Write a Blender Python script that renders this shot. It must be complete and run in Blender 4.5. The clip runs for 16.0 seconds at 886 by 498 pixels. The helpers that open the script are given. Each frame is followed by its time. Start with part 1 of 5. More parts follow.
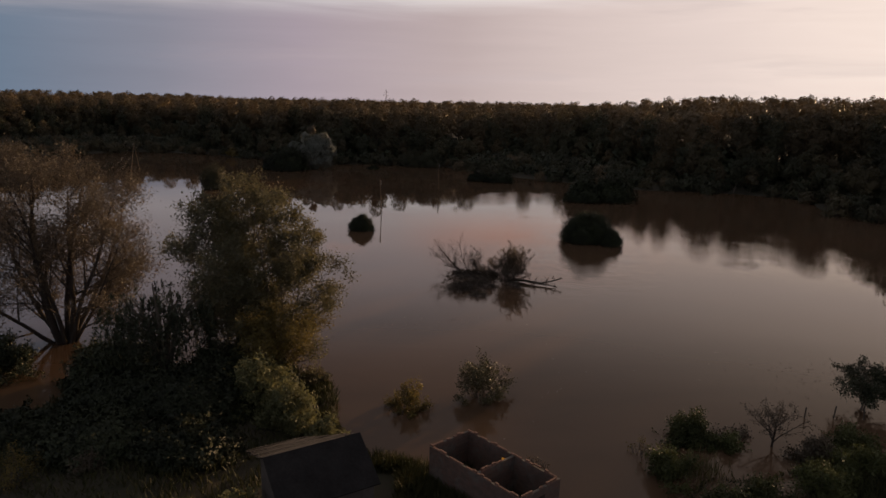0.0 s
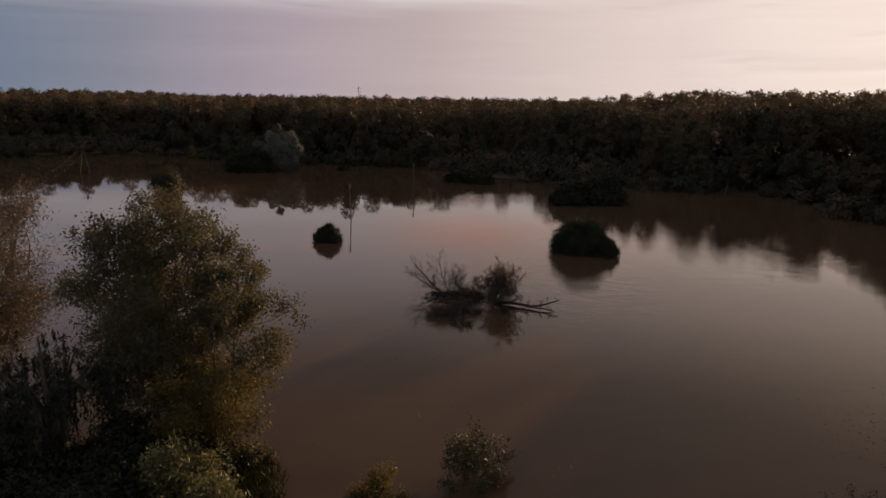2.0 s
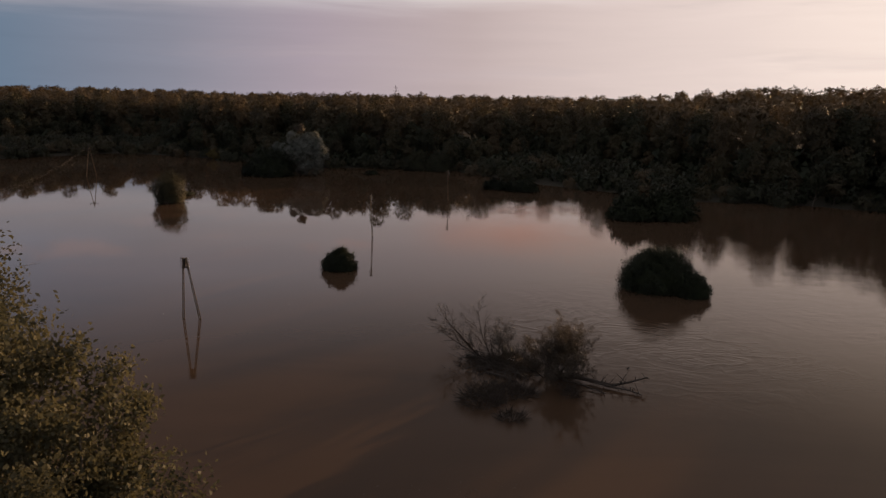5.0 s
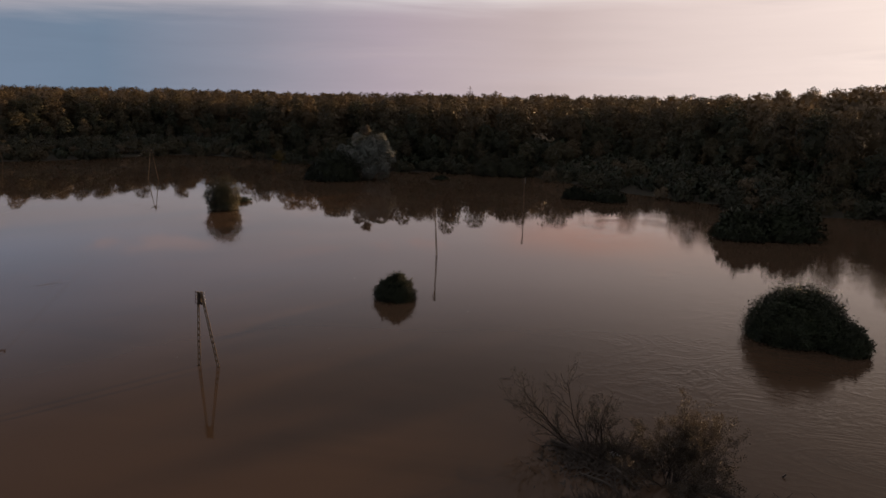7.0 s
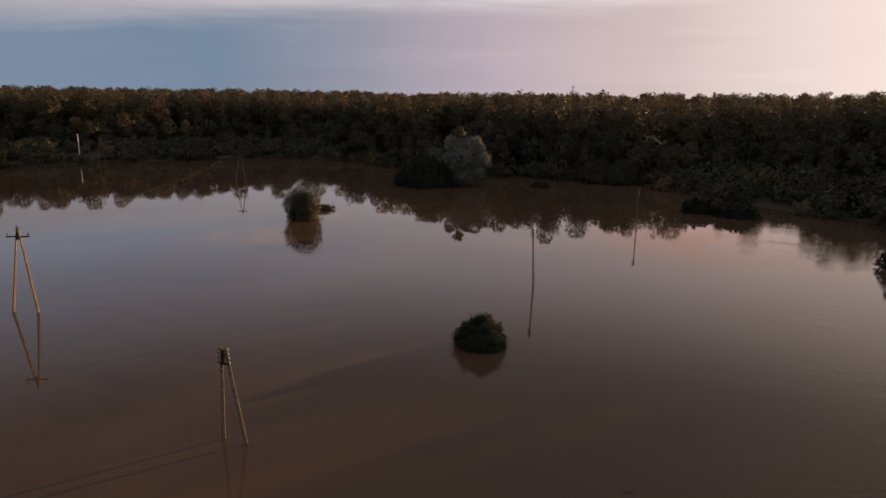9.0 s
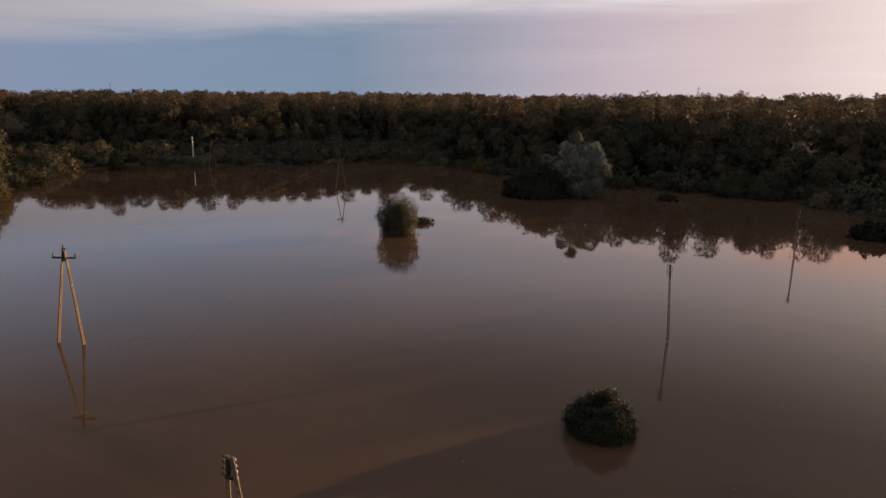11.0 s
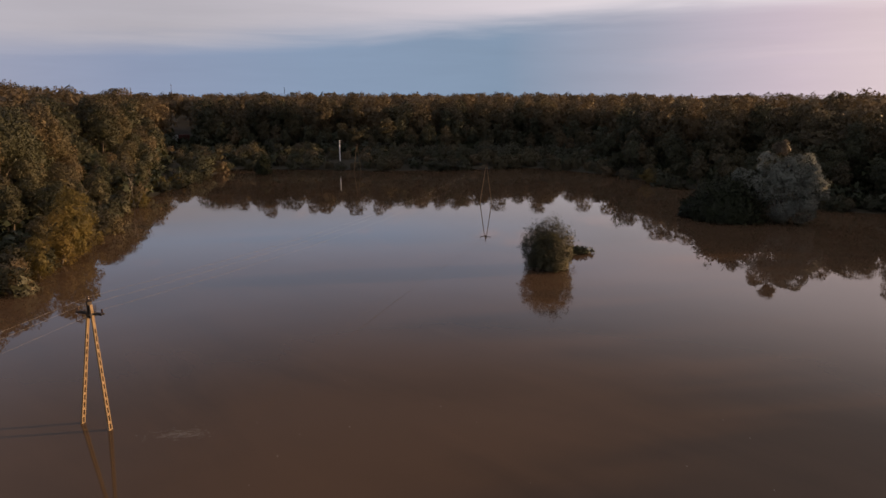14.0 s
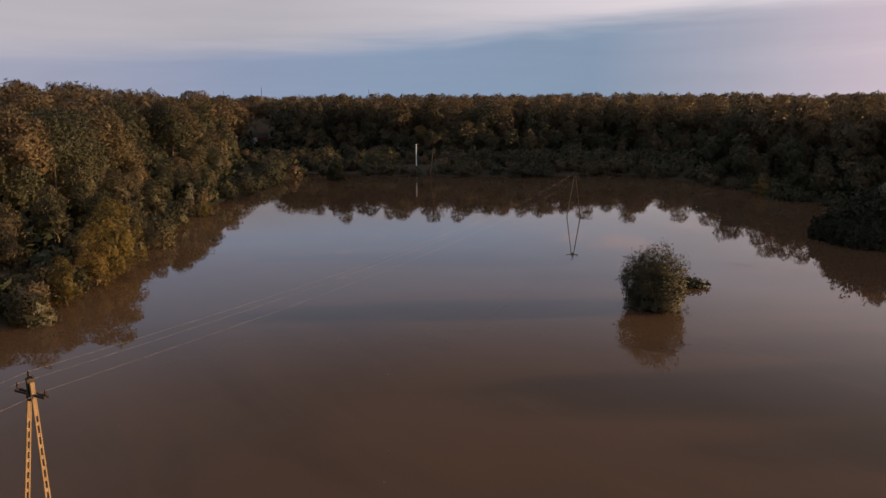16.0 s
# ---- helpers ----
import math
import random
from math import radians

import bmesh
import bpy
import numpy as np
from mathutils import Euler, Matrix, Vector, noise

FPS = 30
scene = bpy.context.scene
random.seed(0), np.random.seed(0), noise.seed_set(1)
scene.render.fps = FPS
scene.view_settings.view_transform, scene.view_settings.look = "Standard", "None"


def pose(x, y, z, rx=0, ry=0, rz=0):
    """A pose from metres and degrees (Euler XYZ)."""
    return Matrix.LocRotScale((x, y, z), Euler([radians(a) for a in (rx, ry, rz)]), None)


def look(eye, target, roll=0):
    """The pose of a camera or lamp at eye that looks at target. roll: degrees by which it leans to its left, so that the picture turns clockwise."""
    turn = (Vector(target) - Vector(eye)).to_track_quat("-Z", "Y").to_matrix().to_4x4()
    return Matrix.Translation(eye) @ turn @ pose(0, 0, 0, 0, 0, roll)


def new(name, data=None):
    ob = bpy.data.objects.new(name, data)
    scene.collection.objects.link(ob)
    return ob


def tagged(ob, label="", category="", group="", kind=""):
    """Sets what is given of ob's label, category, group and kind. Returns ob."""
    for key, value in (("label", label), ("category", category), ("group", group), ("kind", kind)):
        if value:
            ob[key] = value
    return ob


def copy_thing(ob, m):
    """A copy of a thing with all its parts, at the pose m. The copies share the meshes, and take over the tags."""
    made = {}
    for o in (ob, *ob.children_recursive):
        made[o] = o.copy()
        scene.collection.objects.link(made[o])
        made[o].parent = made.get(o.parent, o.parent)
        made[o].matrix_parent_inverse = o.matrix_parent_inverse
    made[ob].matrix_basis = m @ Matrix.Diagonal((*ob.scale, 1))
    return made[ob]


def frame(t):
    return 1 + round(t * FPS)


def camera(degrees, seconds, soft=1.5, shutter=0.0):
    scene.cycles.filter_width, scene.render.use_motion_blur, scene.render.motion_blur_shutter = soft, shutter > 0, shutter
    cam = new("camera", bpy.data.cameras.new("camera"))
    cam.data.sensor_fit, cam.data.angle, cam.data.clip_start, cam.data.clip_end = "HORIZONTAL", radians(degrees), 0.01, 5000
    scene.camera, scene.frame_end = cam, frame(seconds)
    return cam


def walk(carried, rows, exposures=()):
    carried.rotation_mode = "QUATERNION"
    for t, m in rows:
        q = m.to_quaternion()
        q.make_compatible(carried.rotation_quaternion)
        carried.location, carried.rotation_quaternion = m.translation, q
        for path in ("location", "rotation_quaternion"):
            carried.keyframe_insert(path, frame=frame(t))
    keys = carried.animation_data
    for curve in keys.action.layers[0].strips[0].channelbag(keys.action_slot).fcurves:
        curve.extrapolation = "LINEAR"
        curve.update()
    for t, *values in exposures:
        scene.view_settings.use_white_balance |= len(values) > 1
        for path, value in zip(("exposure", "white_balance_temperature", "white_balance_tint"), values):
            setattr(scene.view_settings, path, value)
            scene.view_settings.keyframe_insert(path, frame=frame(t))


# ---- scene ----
cam = camera(67.0, 16.0)
PATH = [
    (0, (0.882, 4.094, 21.139), (0.784, 6.045, 20.714), 1.1),
    (0.5, (0.579, 6.913, 21.115), (0.509, 8.865, 20.687), 0.9),
    (1, (0.358, 9.765, 21.059), (0.311, 11.717, 20.63), 0.9),
    (1.5, (0.18, 12.763, 21.018), (0.151, 14.716, 20.585), 0.8),
    (2, (0.113, 15.855, 20.964), (0.088, 17.807, 20.53), 0.8),
    (2.5, (-0.048, 19.131, 20.944), (-0.071, 21.083, 20.508), 0.8),
    (3, (-0.106, 22.437, 20.881), (-0.133, 24.389, 20.444), 0.8),
    (3.5, (-0.211, 25.828, 20.805), (-0.25, 27.779, 20.368), 0.8),
    (6, (-1.106, 43.066, 20.167), (-1.335, 45.004, 19.731), 0.7),
    (6.5, (-1.535, 46.585, 20.117), (-1.819, 48.516, 19.68), 0.6),
    (7, (-2.103, 50.081, 20.079), (-2.446, 52.003, 19.642), 0.7),
    (7.5, (-2.683, 53.545, 20.038), (-3.087, 55.454, 19.599), 0.6),
    (8, (-3.277, 56.929, 20.008), (-3.749, 58.823, 19.57), 0.7),
    (8.5, (-3.949, 60.244, 20.052), (-4.493, 62.118, 19.612), 0.5),
    (9, (-4.728, 63.547, 20.043), (-5.35, 65.396, 19.603), 0.4),
    (11.5, (-10.601, 79.55, 19.807), (-11.591, 81.232, 19.371), -0.1),
    (12, (-12.162, 82.581, 19.743), (-13.217, 84.223, 19.305), -0.4),
    (12.5, (-13.995, 85.407, 19.751), (-15.113, 87.008, 19.319), -0.1),
    (13, (-15.832, 88.272, 19.754), (-17.015, 89.826, 19.323), -0.1),
    (13.5, (-17.705, 91.042, 19.731), (-18.946, 92.55, 19.302), -0.0),
    (14, (-19.677, 93.803, 19.748), (-20.971, 95.267, 19.319), -0.1),
    (14.5, (-21.775, 96.521, 19.732), (-23.111, 97.946, 19.304), -0.2),
    (15, (-24.111, 99.109, 19.734), (-25.486, 100.498, 19.31), 0.1),
    (15.5, (-26.506, 101.659, 19.693), (-27.929, 103.0, 19.271), 0.1),
    (16, (-28.911, 104.225, 19.615), (-30.375, 105.519, 19.192), -0.4),
]
walk(cam, [(t, look(eye, target, roll)) for t, eye, target, roll in PATH],
     exposures=[(0, -0.24), (3.5, -0.24), (6, -0.15), (9, 0.08), (12.5, 0.34), (16, 0.4)])

# ---------------------------------------------------------------- light and sky
SUN_AZ, SUN_EL = radians(38.5), radians(8.0)      # clockwise from +y; above the horizon
SUN_DIR = Vector((math.sin(SUN_AZ) * math.cos(SUN_EL), math.cos(SUN_AZ) * math.cos(SUN_EL), math.sin(SUN_EL)))


def lin(r, g, b):
    """Linear colour from display values 0 to 255."""
    f = lambda v: v / 255 / 12.92 if v < 10.3 else ((v / 255 + 0.055) / 1.055) ** 2.4
    return (f(r), f(g), f(b), 1.0)


sun_data = bpy.data.lights.new("sun", "SUN")
sun_data.energy, sun_data.angle, sun_data.color = 5.2, radians(0.6), (1.0, 0.63, 0.33)
sun_lamp = new("sun", sun_data)
sun_lamp.matrix_world = look(SUN_DIR * 100, (0, 0, 0))


class Nodes:
    """Short hand for building a node tree."""

    def __init__(self, tree):
        self.tree = tree
        tree.nodes.clear()

    def add(self, kind, inputs=None):
        n = self.tree.nodes.new(kind)
        for key, value in (inputs or {}).items():
            self.put(n.inputs[key], value)
        return n

    def put(self, socket, value):
        if isinstance(value, bpy.types.NodeSocket):
            self.tree.links.new(value, socket)
        else:
            socket.default_value = value

    def math(self, op, a, b=0.0, c=None, clamp=False):
        n = self.add("ShaderNodeMath")
        n.operation, n.use_clamp = op, clamp
        for k, v in enumerate((a, b) if c is None else (a, b, c)):
            self.put(n.inputs[k], v)
        return n.outputs[0]

    def mix(self, fac, a, b, blend="MIX"):
        n = self.add("ShaderNodeMix")
        n.data_type, n.blend_type = "RGBA", blend
        self.put(n.inputs[0], fac), self.put(n.inputs[6], a), self.put(n.inputs[7], b)
        return n.outputs[2]

    def ramp(self, fac, stops, interpolation="EASE"):
        n = self.add("ShaderNodeValToRGB")
        n.color_ramp.interpolation = interpolation
        while len(n.color_ramp.elements) < len(stops):
            n.color_ramp.elements.new(0.5)
        for e, (at, colour) in zip(n.color_ramp.elements, stops):
            e.position, e.color = at, colour if len(colour) == 4 else (*colour, 1)
        self.put(n.inputs[0], fac)
        return n.outputs[0]

    def smooth(self, value, low, high):
        n = self.add("ShaderNodeMapRange")
        n.interpolation_type = "SMOOTHSTEP"
        self.put(n.inputs[0], value), self.put(n.inputs[1], low), self.put(n.inputs[2], high)
        return n.outputs[0]

    def noise(self, vector, scale, detail=3.0, rough=0.55, distortion=0.0):
        n = self.add("ShaderNodeTexNoise", {"Scale": scale, "Detail": detail, "Roughness": rough, "Distortion": distortion})
        if vector is not None:
            self.put(n.inputs["Vector"], vector)
        return n.outputs[0]

    def scaled(self, vector, x, y, z):
        return self.vector("MULTIPLY", vector, (x, y, z)).outputs[0]

    def vector(self, op, a, b=(0, 0, 0)):
        n = self.add("ShaderNodeVectorMath")
        n.operation = op
        self.put(n.inputs[0], a), self.put(n.inputs[1], b)
        return n


def make_world():
    world = bpy.data.worlds.new("evening_sky")
    scene.world = world
    world.use_nodes = True
    g = Nodes(world.node_tree)
    way = g.add("ShaderNodeTexCoord").outputs["Generated"]
    up = g.add("ShaderNodeSeparateXYZ", {0: way}).outputs[2]
    flat = g.vector("NORMALIZE", g.scaled(way, 1, 1, 0)).outputs[0]
    dot = g.vector("DOT_PRODUCT", flat, (math.sin(SUN_AZ), math.cos(SUN_AZ), 0)).outputs["Value"]
    s = g.math("MULTIPLY_ADD", dot, 0.5, 0.5)                     # 0 away from the sun, 1 towards it
    wisps = g.noise(g.scaled(way, 2.2, 2.2, 26), 1.6, 5, 0.55, 0.6)
    broad = g.noise(g.scaled(way, 1.3, 1.3, 9), 1.5, 3, 0.5, 0.3)
    puffs = g.noise(g.scaled(way, 5, 5, 20), 1.7, 4, 0.5, 0.4)
    # clear strip over the horizon, dusky blue away from the sun and cream near it
    low = g.ramp(s, [(0.0, lin(166, 154, 166)), (0.2, lin(151, 149, 164)), (0.38, lin(125, 135, 158)), (0.5, lin(121, 137, 160)), (0.63, lin(116, 133, 154)), (0.72, lin(148, 148, 162)),
                     (0.8, lin(182, 167, 177)), (0.88, lin(205, 186, 185)), (0.97, lin(248, 228, 220)), (1.0, lin(270, 249, 236))], "LINEAR")
    # cloud sheet above it
    deck = g.ramp(s, [(0.0, lin(207, 193, 199)), (0.24, lin(163, 158, 166)), (0.4, lin(161, 157, 164)), (0.5, lin(171, 166, 173)), (0.63, lin(191, 183, 189)), (0.8, lin(210, 202, 205)),
                      (0.88, lin(243, 234, 231)), (0.97, lin(282, 272, 267)), (1.0, lin(294, 284, 277))], "LINEAR")
    edge = g.math("ADD", up, g.math("MULTIPLY", g.math("SUBTRACT", wisps, 0.5), 0.03))
    edge = g.math("ADD", edge, g.math("MULTIPLY", g.math("SUBTRACT", broad, 0.5), 0.045))
    edge = g.math("ADD", edge, g.math("MULTIPLY", g.math("SUBTRACT", 0.5, s), 0.12))
    colour = g.mix(g.smooth(edge, 0.072, 0.116), low, deck)
    # grey streaks drawn out over the bright quarter
    streak = g.noise(g.scaled(way, 1.5, 1.5, 15), 2.4, 5, 0.55, 0.5)
    streak = g.math("MULTIPLY", g.smooth(streak, 0.5, 0.72), g.math("MULTIPLY", g.smooth(s, 0.66, 0.86), 0.5))
    colour = g.mix(streak, colour, g.ramp(s, [(0.6, lin(158, 148, 160)), (0.85, lin(196, 180, 184)), (1.0, lin(238, 220, 212))], "LINEAR"))
    # above the sheet: pale blue away from the sun, salmon-lit towards it, with small pink puffs
    veil = g.ramp(s, [(0.3, lin(160, 174, 198)), (0.55, lin(168, 180, 204)), (0.7, lin(190, 184, 192)), (0.85, lin(226, 206, 204)), (0.905, lin(262, 204, 186)), (0.95, lin(256, 226, 214)), (1.0, lin(298, 268, 246))], "LINEAR")
    puff = g.ramp(s, [(0.3, lin(206, 182, 190)), (0.7, lin(216, 194, 196)), (0.88, lin(252, 206, 194)), (1.0, lin(310, 268, 240))], "LINEAR")
    veil = g.mix(g.math("MULTIPLY", g.smooth(puffs, 0.52, 0.68), 0.75), veil, puff)
    colour = g.mix(g.smooth(up, 0.142, 0.195), colour, veil)
    # thinner mauve cloud over that
    mauve = g.ramp(s, [(0.3, lin(148, 160, 184)), (0.6, lin(164, 171, 192)), (0.88, lin(226, 206, 204)), (1.0, lin(262, 236, 222))], "LINEAR")
    colour = g.mix(g.smooth(up, 0.19, 0.24), colour, mauve)
    # the sheet thins out overhead to evening blue
    nishita = g.add("ShaderNodeTexSky")
    nishita.sky_type, nishita.sun_disc, nishita.sun_elevation, nishita.sun_rotation = "NISHITA", False, SUN_EL, SUN_AZ
    nishita.air_density, nishita.dust_density = 1.2, 1.5
    high = g.mix(0.65, g.mix(1.0, nishita.outputs[0], (0.07, 0.07, 0.07, 1), "MULTIPLY"), g.ramp(s, [(0.0, lin(160, 154, 166)), (0.25, lin(120, 118, 128)), (0.42, lin(90, 90, 99)), (0.6, lin(98, 92, 96)), (0.88, lin(130, 112, 108)), (1.0, lin(164, 138, 128))], "LINEAR"))
    colour = g.mix(g.math("MULTIPLY", g.smooth(up, 0.22, 0.42), 0.92), colour, high)
    colour = g.mix(g.smooth(up, 0.58, 0.8), colour, lin(150, 148, 156))
    fine = g.math("MULTIPLY_ADD", g.math("SUBTRACT", wisps, 0.5), 0.17, 1.0)
    colour = g.mix(1.0, colour, g.add("ShaderNodeCombineXYZ", {0: fine, 1: fine, 2: fine}).outputs[0], "MULTIPLY")
    # ground half, never seen: dark earth
    colour = g.mix(g.smooth(up, -0.02, -0.06), colour, (0.03, 0.025, 0.02, 1))
    back = g.add("ShaderNodeBackground", {0: colour, 1: 1.0})
    g.tree.links.new(back.outputs[0], g.add("ShaderNodeOutputWorld").inputs[0])


make_world()


# ---------------------------------------------------------------- materials
def material(name):
    m = bpy.data.materials.new(name)
    m.use_nodes = True
    g = Nodes(m.node_tree)
    return m, g


def finish(g, shader):
    g.tree.links.new(shader.outputs[0], g.add("ShaderNodeOutputMaterial").inputs[0])


def plain(name, stops, scale=3.0, rough=0.8, metal=0.0, bump=0.15, fine=9.0, spec=0.3, stretch=(1, 1, 1)):
    """A surface with two scales of variation and fine relief."""
    m, g = material(name)
    at = g.scaled(g.add("ShaderNodeTexCoord").outputs["Object"], *stretch)
    big, small = g.noise(at, scale, 4, 0.6), g.noise(at, scale * fine, 4, 0.65)
    mixed = g.math("ADD", g.math("MULTIPLY", big, 0.6), g.math("MULTIPLY", small, 0.4))
    mixed = g.math("ADD", mixed, g.math("MULTIPLY", g.math("SUBTRACT", g.add("ShaderNodeObjectInfo").outputs["Random"], 0.5), 0.16))
    n = len(stops)
    colour = g.ramp(mixed, [(0.28 + 0.44 * k / max(1, n - 1), c) for k, c in enumerate(stops)], "LINEAR")
    b = g.add("ShaderNodeBump", {"Strength": bump, "Distance": 0.05, "Height": small})
    p = g.add("ShaderNodeBsdfPrincipled", {"Base Color": colour, "Roughness": rough, "Metallic": metal, "Specular IOR Level": spec, "Normal": b.outputs[0]})
    finish(g, p)
    return m


def foliage(name, dark, light, autumn=None, through_light=0.16, patch=0.5, leafwise=0.45, sprig=0.0, cover=0.6):
    """Leaves: each one and each tree differ a little; light passes through."""
    m, g = material(name)
    at = g.add("ShaderNodeTexCoord").outputs["Object"]
    island = g.add("ShaderNodeNewGeometry").outputs["Random Per Island"]
    tree = g.add("ShaderNodeObjectInfo").outputs["Random"]
    clump = g.noise(at, patch, 3)
    f = g.math("ADD", g.math("MULTIPLY", island, leafwise), g.math("MULTIPLY", g.smooth(clump, 0.3, 0.7), 1.0 - leafwise))
    colour = g.mix(f, dark, light)
    stand = g.add("ShaderNodeTexVoronoi", {"Vector": g.vector("ADD", at, g.add("ShaderNodeObjectInfo").outputs["Location"]).outputs[0], "Scale": 0.11})
    tone = g.add("ShaderNodeSeparateXYZ", {0: stand.outputs["Color"]}).outputs[0]
    tone = g.math("MULTIPLY_ADD", g.math("ADD", tree, tone), 0.36, 0.64)
    colour = g.mix(1.0, colour, g.add("ShaderNodeCombineXYZ", {0: tone, 1: tone, 2: tone}).outputs[0], "MULTIPLY")
    if autumn:
        turn = g.math("ADD", g.math("MULTIPLY", tree, 0.9), g.math("MULTIPLY", clump, 0.5))
        turn = g.math("ADD", turn, g.math("MULTIPLY", island, 0.25))
        colour = g.mix(g.math("MULTIPLY", g.smooth(turn, 0.75, 1.25), 0.8), colour, autumn)
    p = g.add("ShaderNodeBsdfPrincipled", {"Base Color": colour, "Roughness": 0.55, "Specular IOR Level": 0.25})
    t = g.add("ShaderNodeBsdfTranslucent", {"Color": colour})
    mix = g.add("ShaderNodeMixShader", {0: through_light, 1: p.outputs[0], 2: t.outputs[0]})
    if sprig:
        # each spray is a handful of separate leaves with air between
        cell = g.add("ShaderNodeTexVoronoi", {"Vector": at, "Scale": sprig})
        gap = g.math("GREATER_THAN", cell.outputs["Distance"], cover)
        mix = g.add("ShaderNodeMixShader", {0: gap, 1: mix.outputs[0], 2: g.add("ShaderNodeBsdfTransparent").outputs[0]})
    finish(g, mix)
    return m


def water_material():
    m, g = material("turbid_flood_water")
    at = g.add("ShaderNodeTexCoord").outputs["Object"]
    silt = g.noise(at, 0.018, 4, 0.55, 1.2)
    streaks = g.noise(g.scaled(at, 0.03, 0.12, 1), 1.0, 4, 0.6, 1.0)
    f = g.math("ADD", g.math("MULTIPLY", silt, 0.6), g.math("MULTIPLY", streaks, 0.4))
    colour = g.ramp(f, [(0.3, (0.060, 0.038, 0.023)), (0.55, (0.086, 0.052, 0.030)), (0.75, (0.108, 0.065, 0.036))])
    where = g.add("ShaderNodeSeparateXYZ", {0: at})
    # the current runs along the eastern side: there the surface is rippled
    current = g.smooth(g.math("ADD", where.outputs[0], g.math("MULTIPLY", g.noise(at, 0.03, 3), 60.0)), 10.0, 70.0)
    patches = g.smooth(g.noise(at, 0.05, 4, 0.6, 0.8), 0.52, 0.72)
    current = g.math("MULTIPLY", current, g.smooth(where.outputs[1], 78.0, 104.0))
    waves = g.math("MULTIPLY", current, g.math("MULTIPLY_ADD", patches, 1.0, 0.4))
    strength = g.math("ADD", 0.0013, g.math("MULTIPLY", g.math("ADD", waves, g.math("MULTIPLY", patches, 0.05)), 0.036))
    near_snag = g.vector("DISTANCE", at, (11.0, 92.0, 0.0)).outputs["Value"]
    strength = g.math("ADD", strength, g.math("MULTIPLY", g.smooth(near_snag, 22.0, 4.0), 0.028))
    ripple = g.noise(g.scaled(at, 1.3, 2.0, 1), 1.6, 3, 0.55, 0.3)
    swell = g.noise(at, 0.45, 2, 0.5)
    height = g.math("ADD", g.math("MULTIPLY", ripple, 0.6), g.math("MULTIPLY", swell, 1.2))
    # slow eddies drawn out by the current
    eddy = g.noise(g.scaled(at, 0.10, 0.16, 1), 1.0, 4, 0.55, 2.6)
    ridge = g.math("ABSOLUTE", g.math("SUBTRACT", eddy, 0.5))
    height = g.math("ADD", height, g.math("MULTIPLY", g.smooth(ridge, 0.06, 0.0), 0.7))
    b = g.add("ShaderNodeBump", {"Strength": strength, "Distance": 1.0, "Height": height})
    p = g.add("ShaderNodeBsdfPrincipled", {"Base Color": colour, "Roughness": 0.005, "IOR": 1.33, "Specular IOR Level": 0.5, "Normal": b.outputs[0]})
    finish(g, p)
    return m


WATER = water_material()
EARTH = plain("muddy_earth", [(0.022, 0.019, 0.012), (0.038, 0.031, 0.019), (0.032, 0.035, 0.015)], 0.25, 0.95, fine=14)
BARK = plain("grey_brown_bark", [(0.05, 0.038, 0.028), (0.10, 0.08, 0.06), (0.15, 0.12, 0.09)], 2.0, 0.9, bump=0.5, stretch=(1, 1, 0.25))
DARK_BARK = plain("dark_willow_bark", [(0.022, 0.017, 0.013), (0.045, 0.035, 0.027), (0.07, 0.055, 0.042)], 2.0, 0.92, bump=0.5, stretch=(1, 1, 0.25))
PALE_BARK = plain("pale_bark", [(0.07, 0.06, 0.045), (0.15, 0.13, 0.10), (0.10, 0.085, 0.065)], 2.0, 0.85, bump=0.4, stretch=(1, 1, 0.25))
DEADWOOD = plain("weathered_deadwood", [(0.045, 0.033, 0.024), (0.09, 0.07, 0.052), (0.15, 0.12, 0.095)], 2.5, 0.85, bump=0.5)
CONCRETE = plain("weathered_concrete", [(0.165, 0.112, 0.060), (0.255, 0.175, 0.096), (0.33, 0.225, 0.125)], 1.2, 0.85, bump=0.3)
STEEL = plain("dark_rusty_steel", [(0.02, 0.018, 0.016), (0.05, 0.04, 0.032), (0.08, 0.05, 0.035)], 6.0, 0.6, 0.6)
STAINED_CONCRETE = plain("stained_concrete", [(0.10, 0.072, 0.045), (0.18, 0.13, 0.08), (0.25, 0.185, 0.115)], 1.2, 0.9, bump=0.3)
CERAMIC = plain("brown_glazed_ceramic", [(0.03, 0.015, 0.01), (0.06, 0.03, 0.02)], 5.0, 0.2, spec=0.6, bump=0.02)
PALE_CERAMIC = plain("pale_ceramic", [(0.45, 0.43, 0.40), (0.6, 0.58, 0.55)], 5.0, 0.25, spec=0.6, bump=0.02)
WIRE = plain("aluminium_wire", [(0.13, 0.12, 0.11), (0.18, 0.165, 0.15)], 2.0, 0.6, 0.4, bump=0.0)
WHITE_POST = plain("whitewashed_concrete", [(0.62, 0.63, 0.63), (0.78, 0.79, 0.79)], 1.5, 0.8)
OAK_LEAF = foliage("oak_foliage", (0.052, 0.044, 0.026, 1), (0.165, 0.130, 0.072, 1), (0.155, 0.108, 0.057, 1), 0.26, 0.5, 0.6, 5.0)
EDGE_LEAF = foliage("edge_thicket_foliage", (0.028, 0.030, 0.017, 1), (0.100, 0.098, 0.053, 1), (0.110, 0.086, 0.044, 1), 0.24, 0.5, 0.6, 6.5)
GOLD_LEAF = foliage("yellowing_foliage", (0.092, 0.076, 0.024, 1), (0.198, 0.150, 0.046, 1), (0.176, 0.124, 0.040, 1), 0.45, 0.5, 0.3, 7.0)
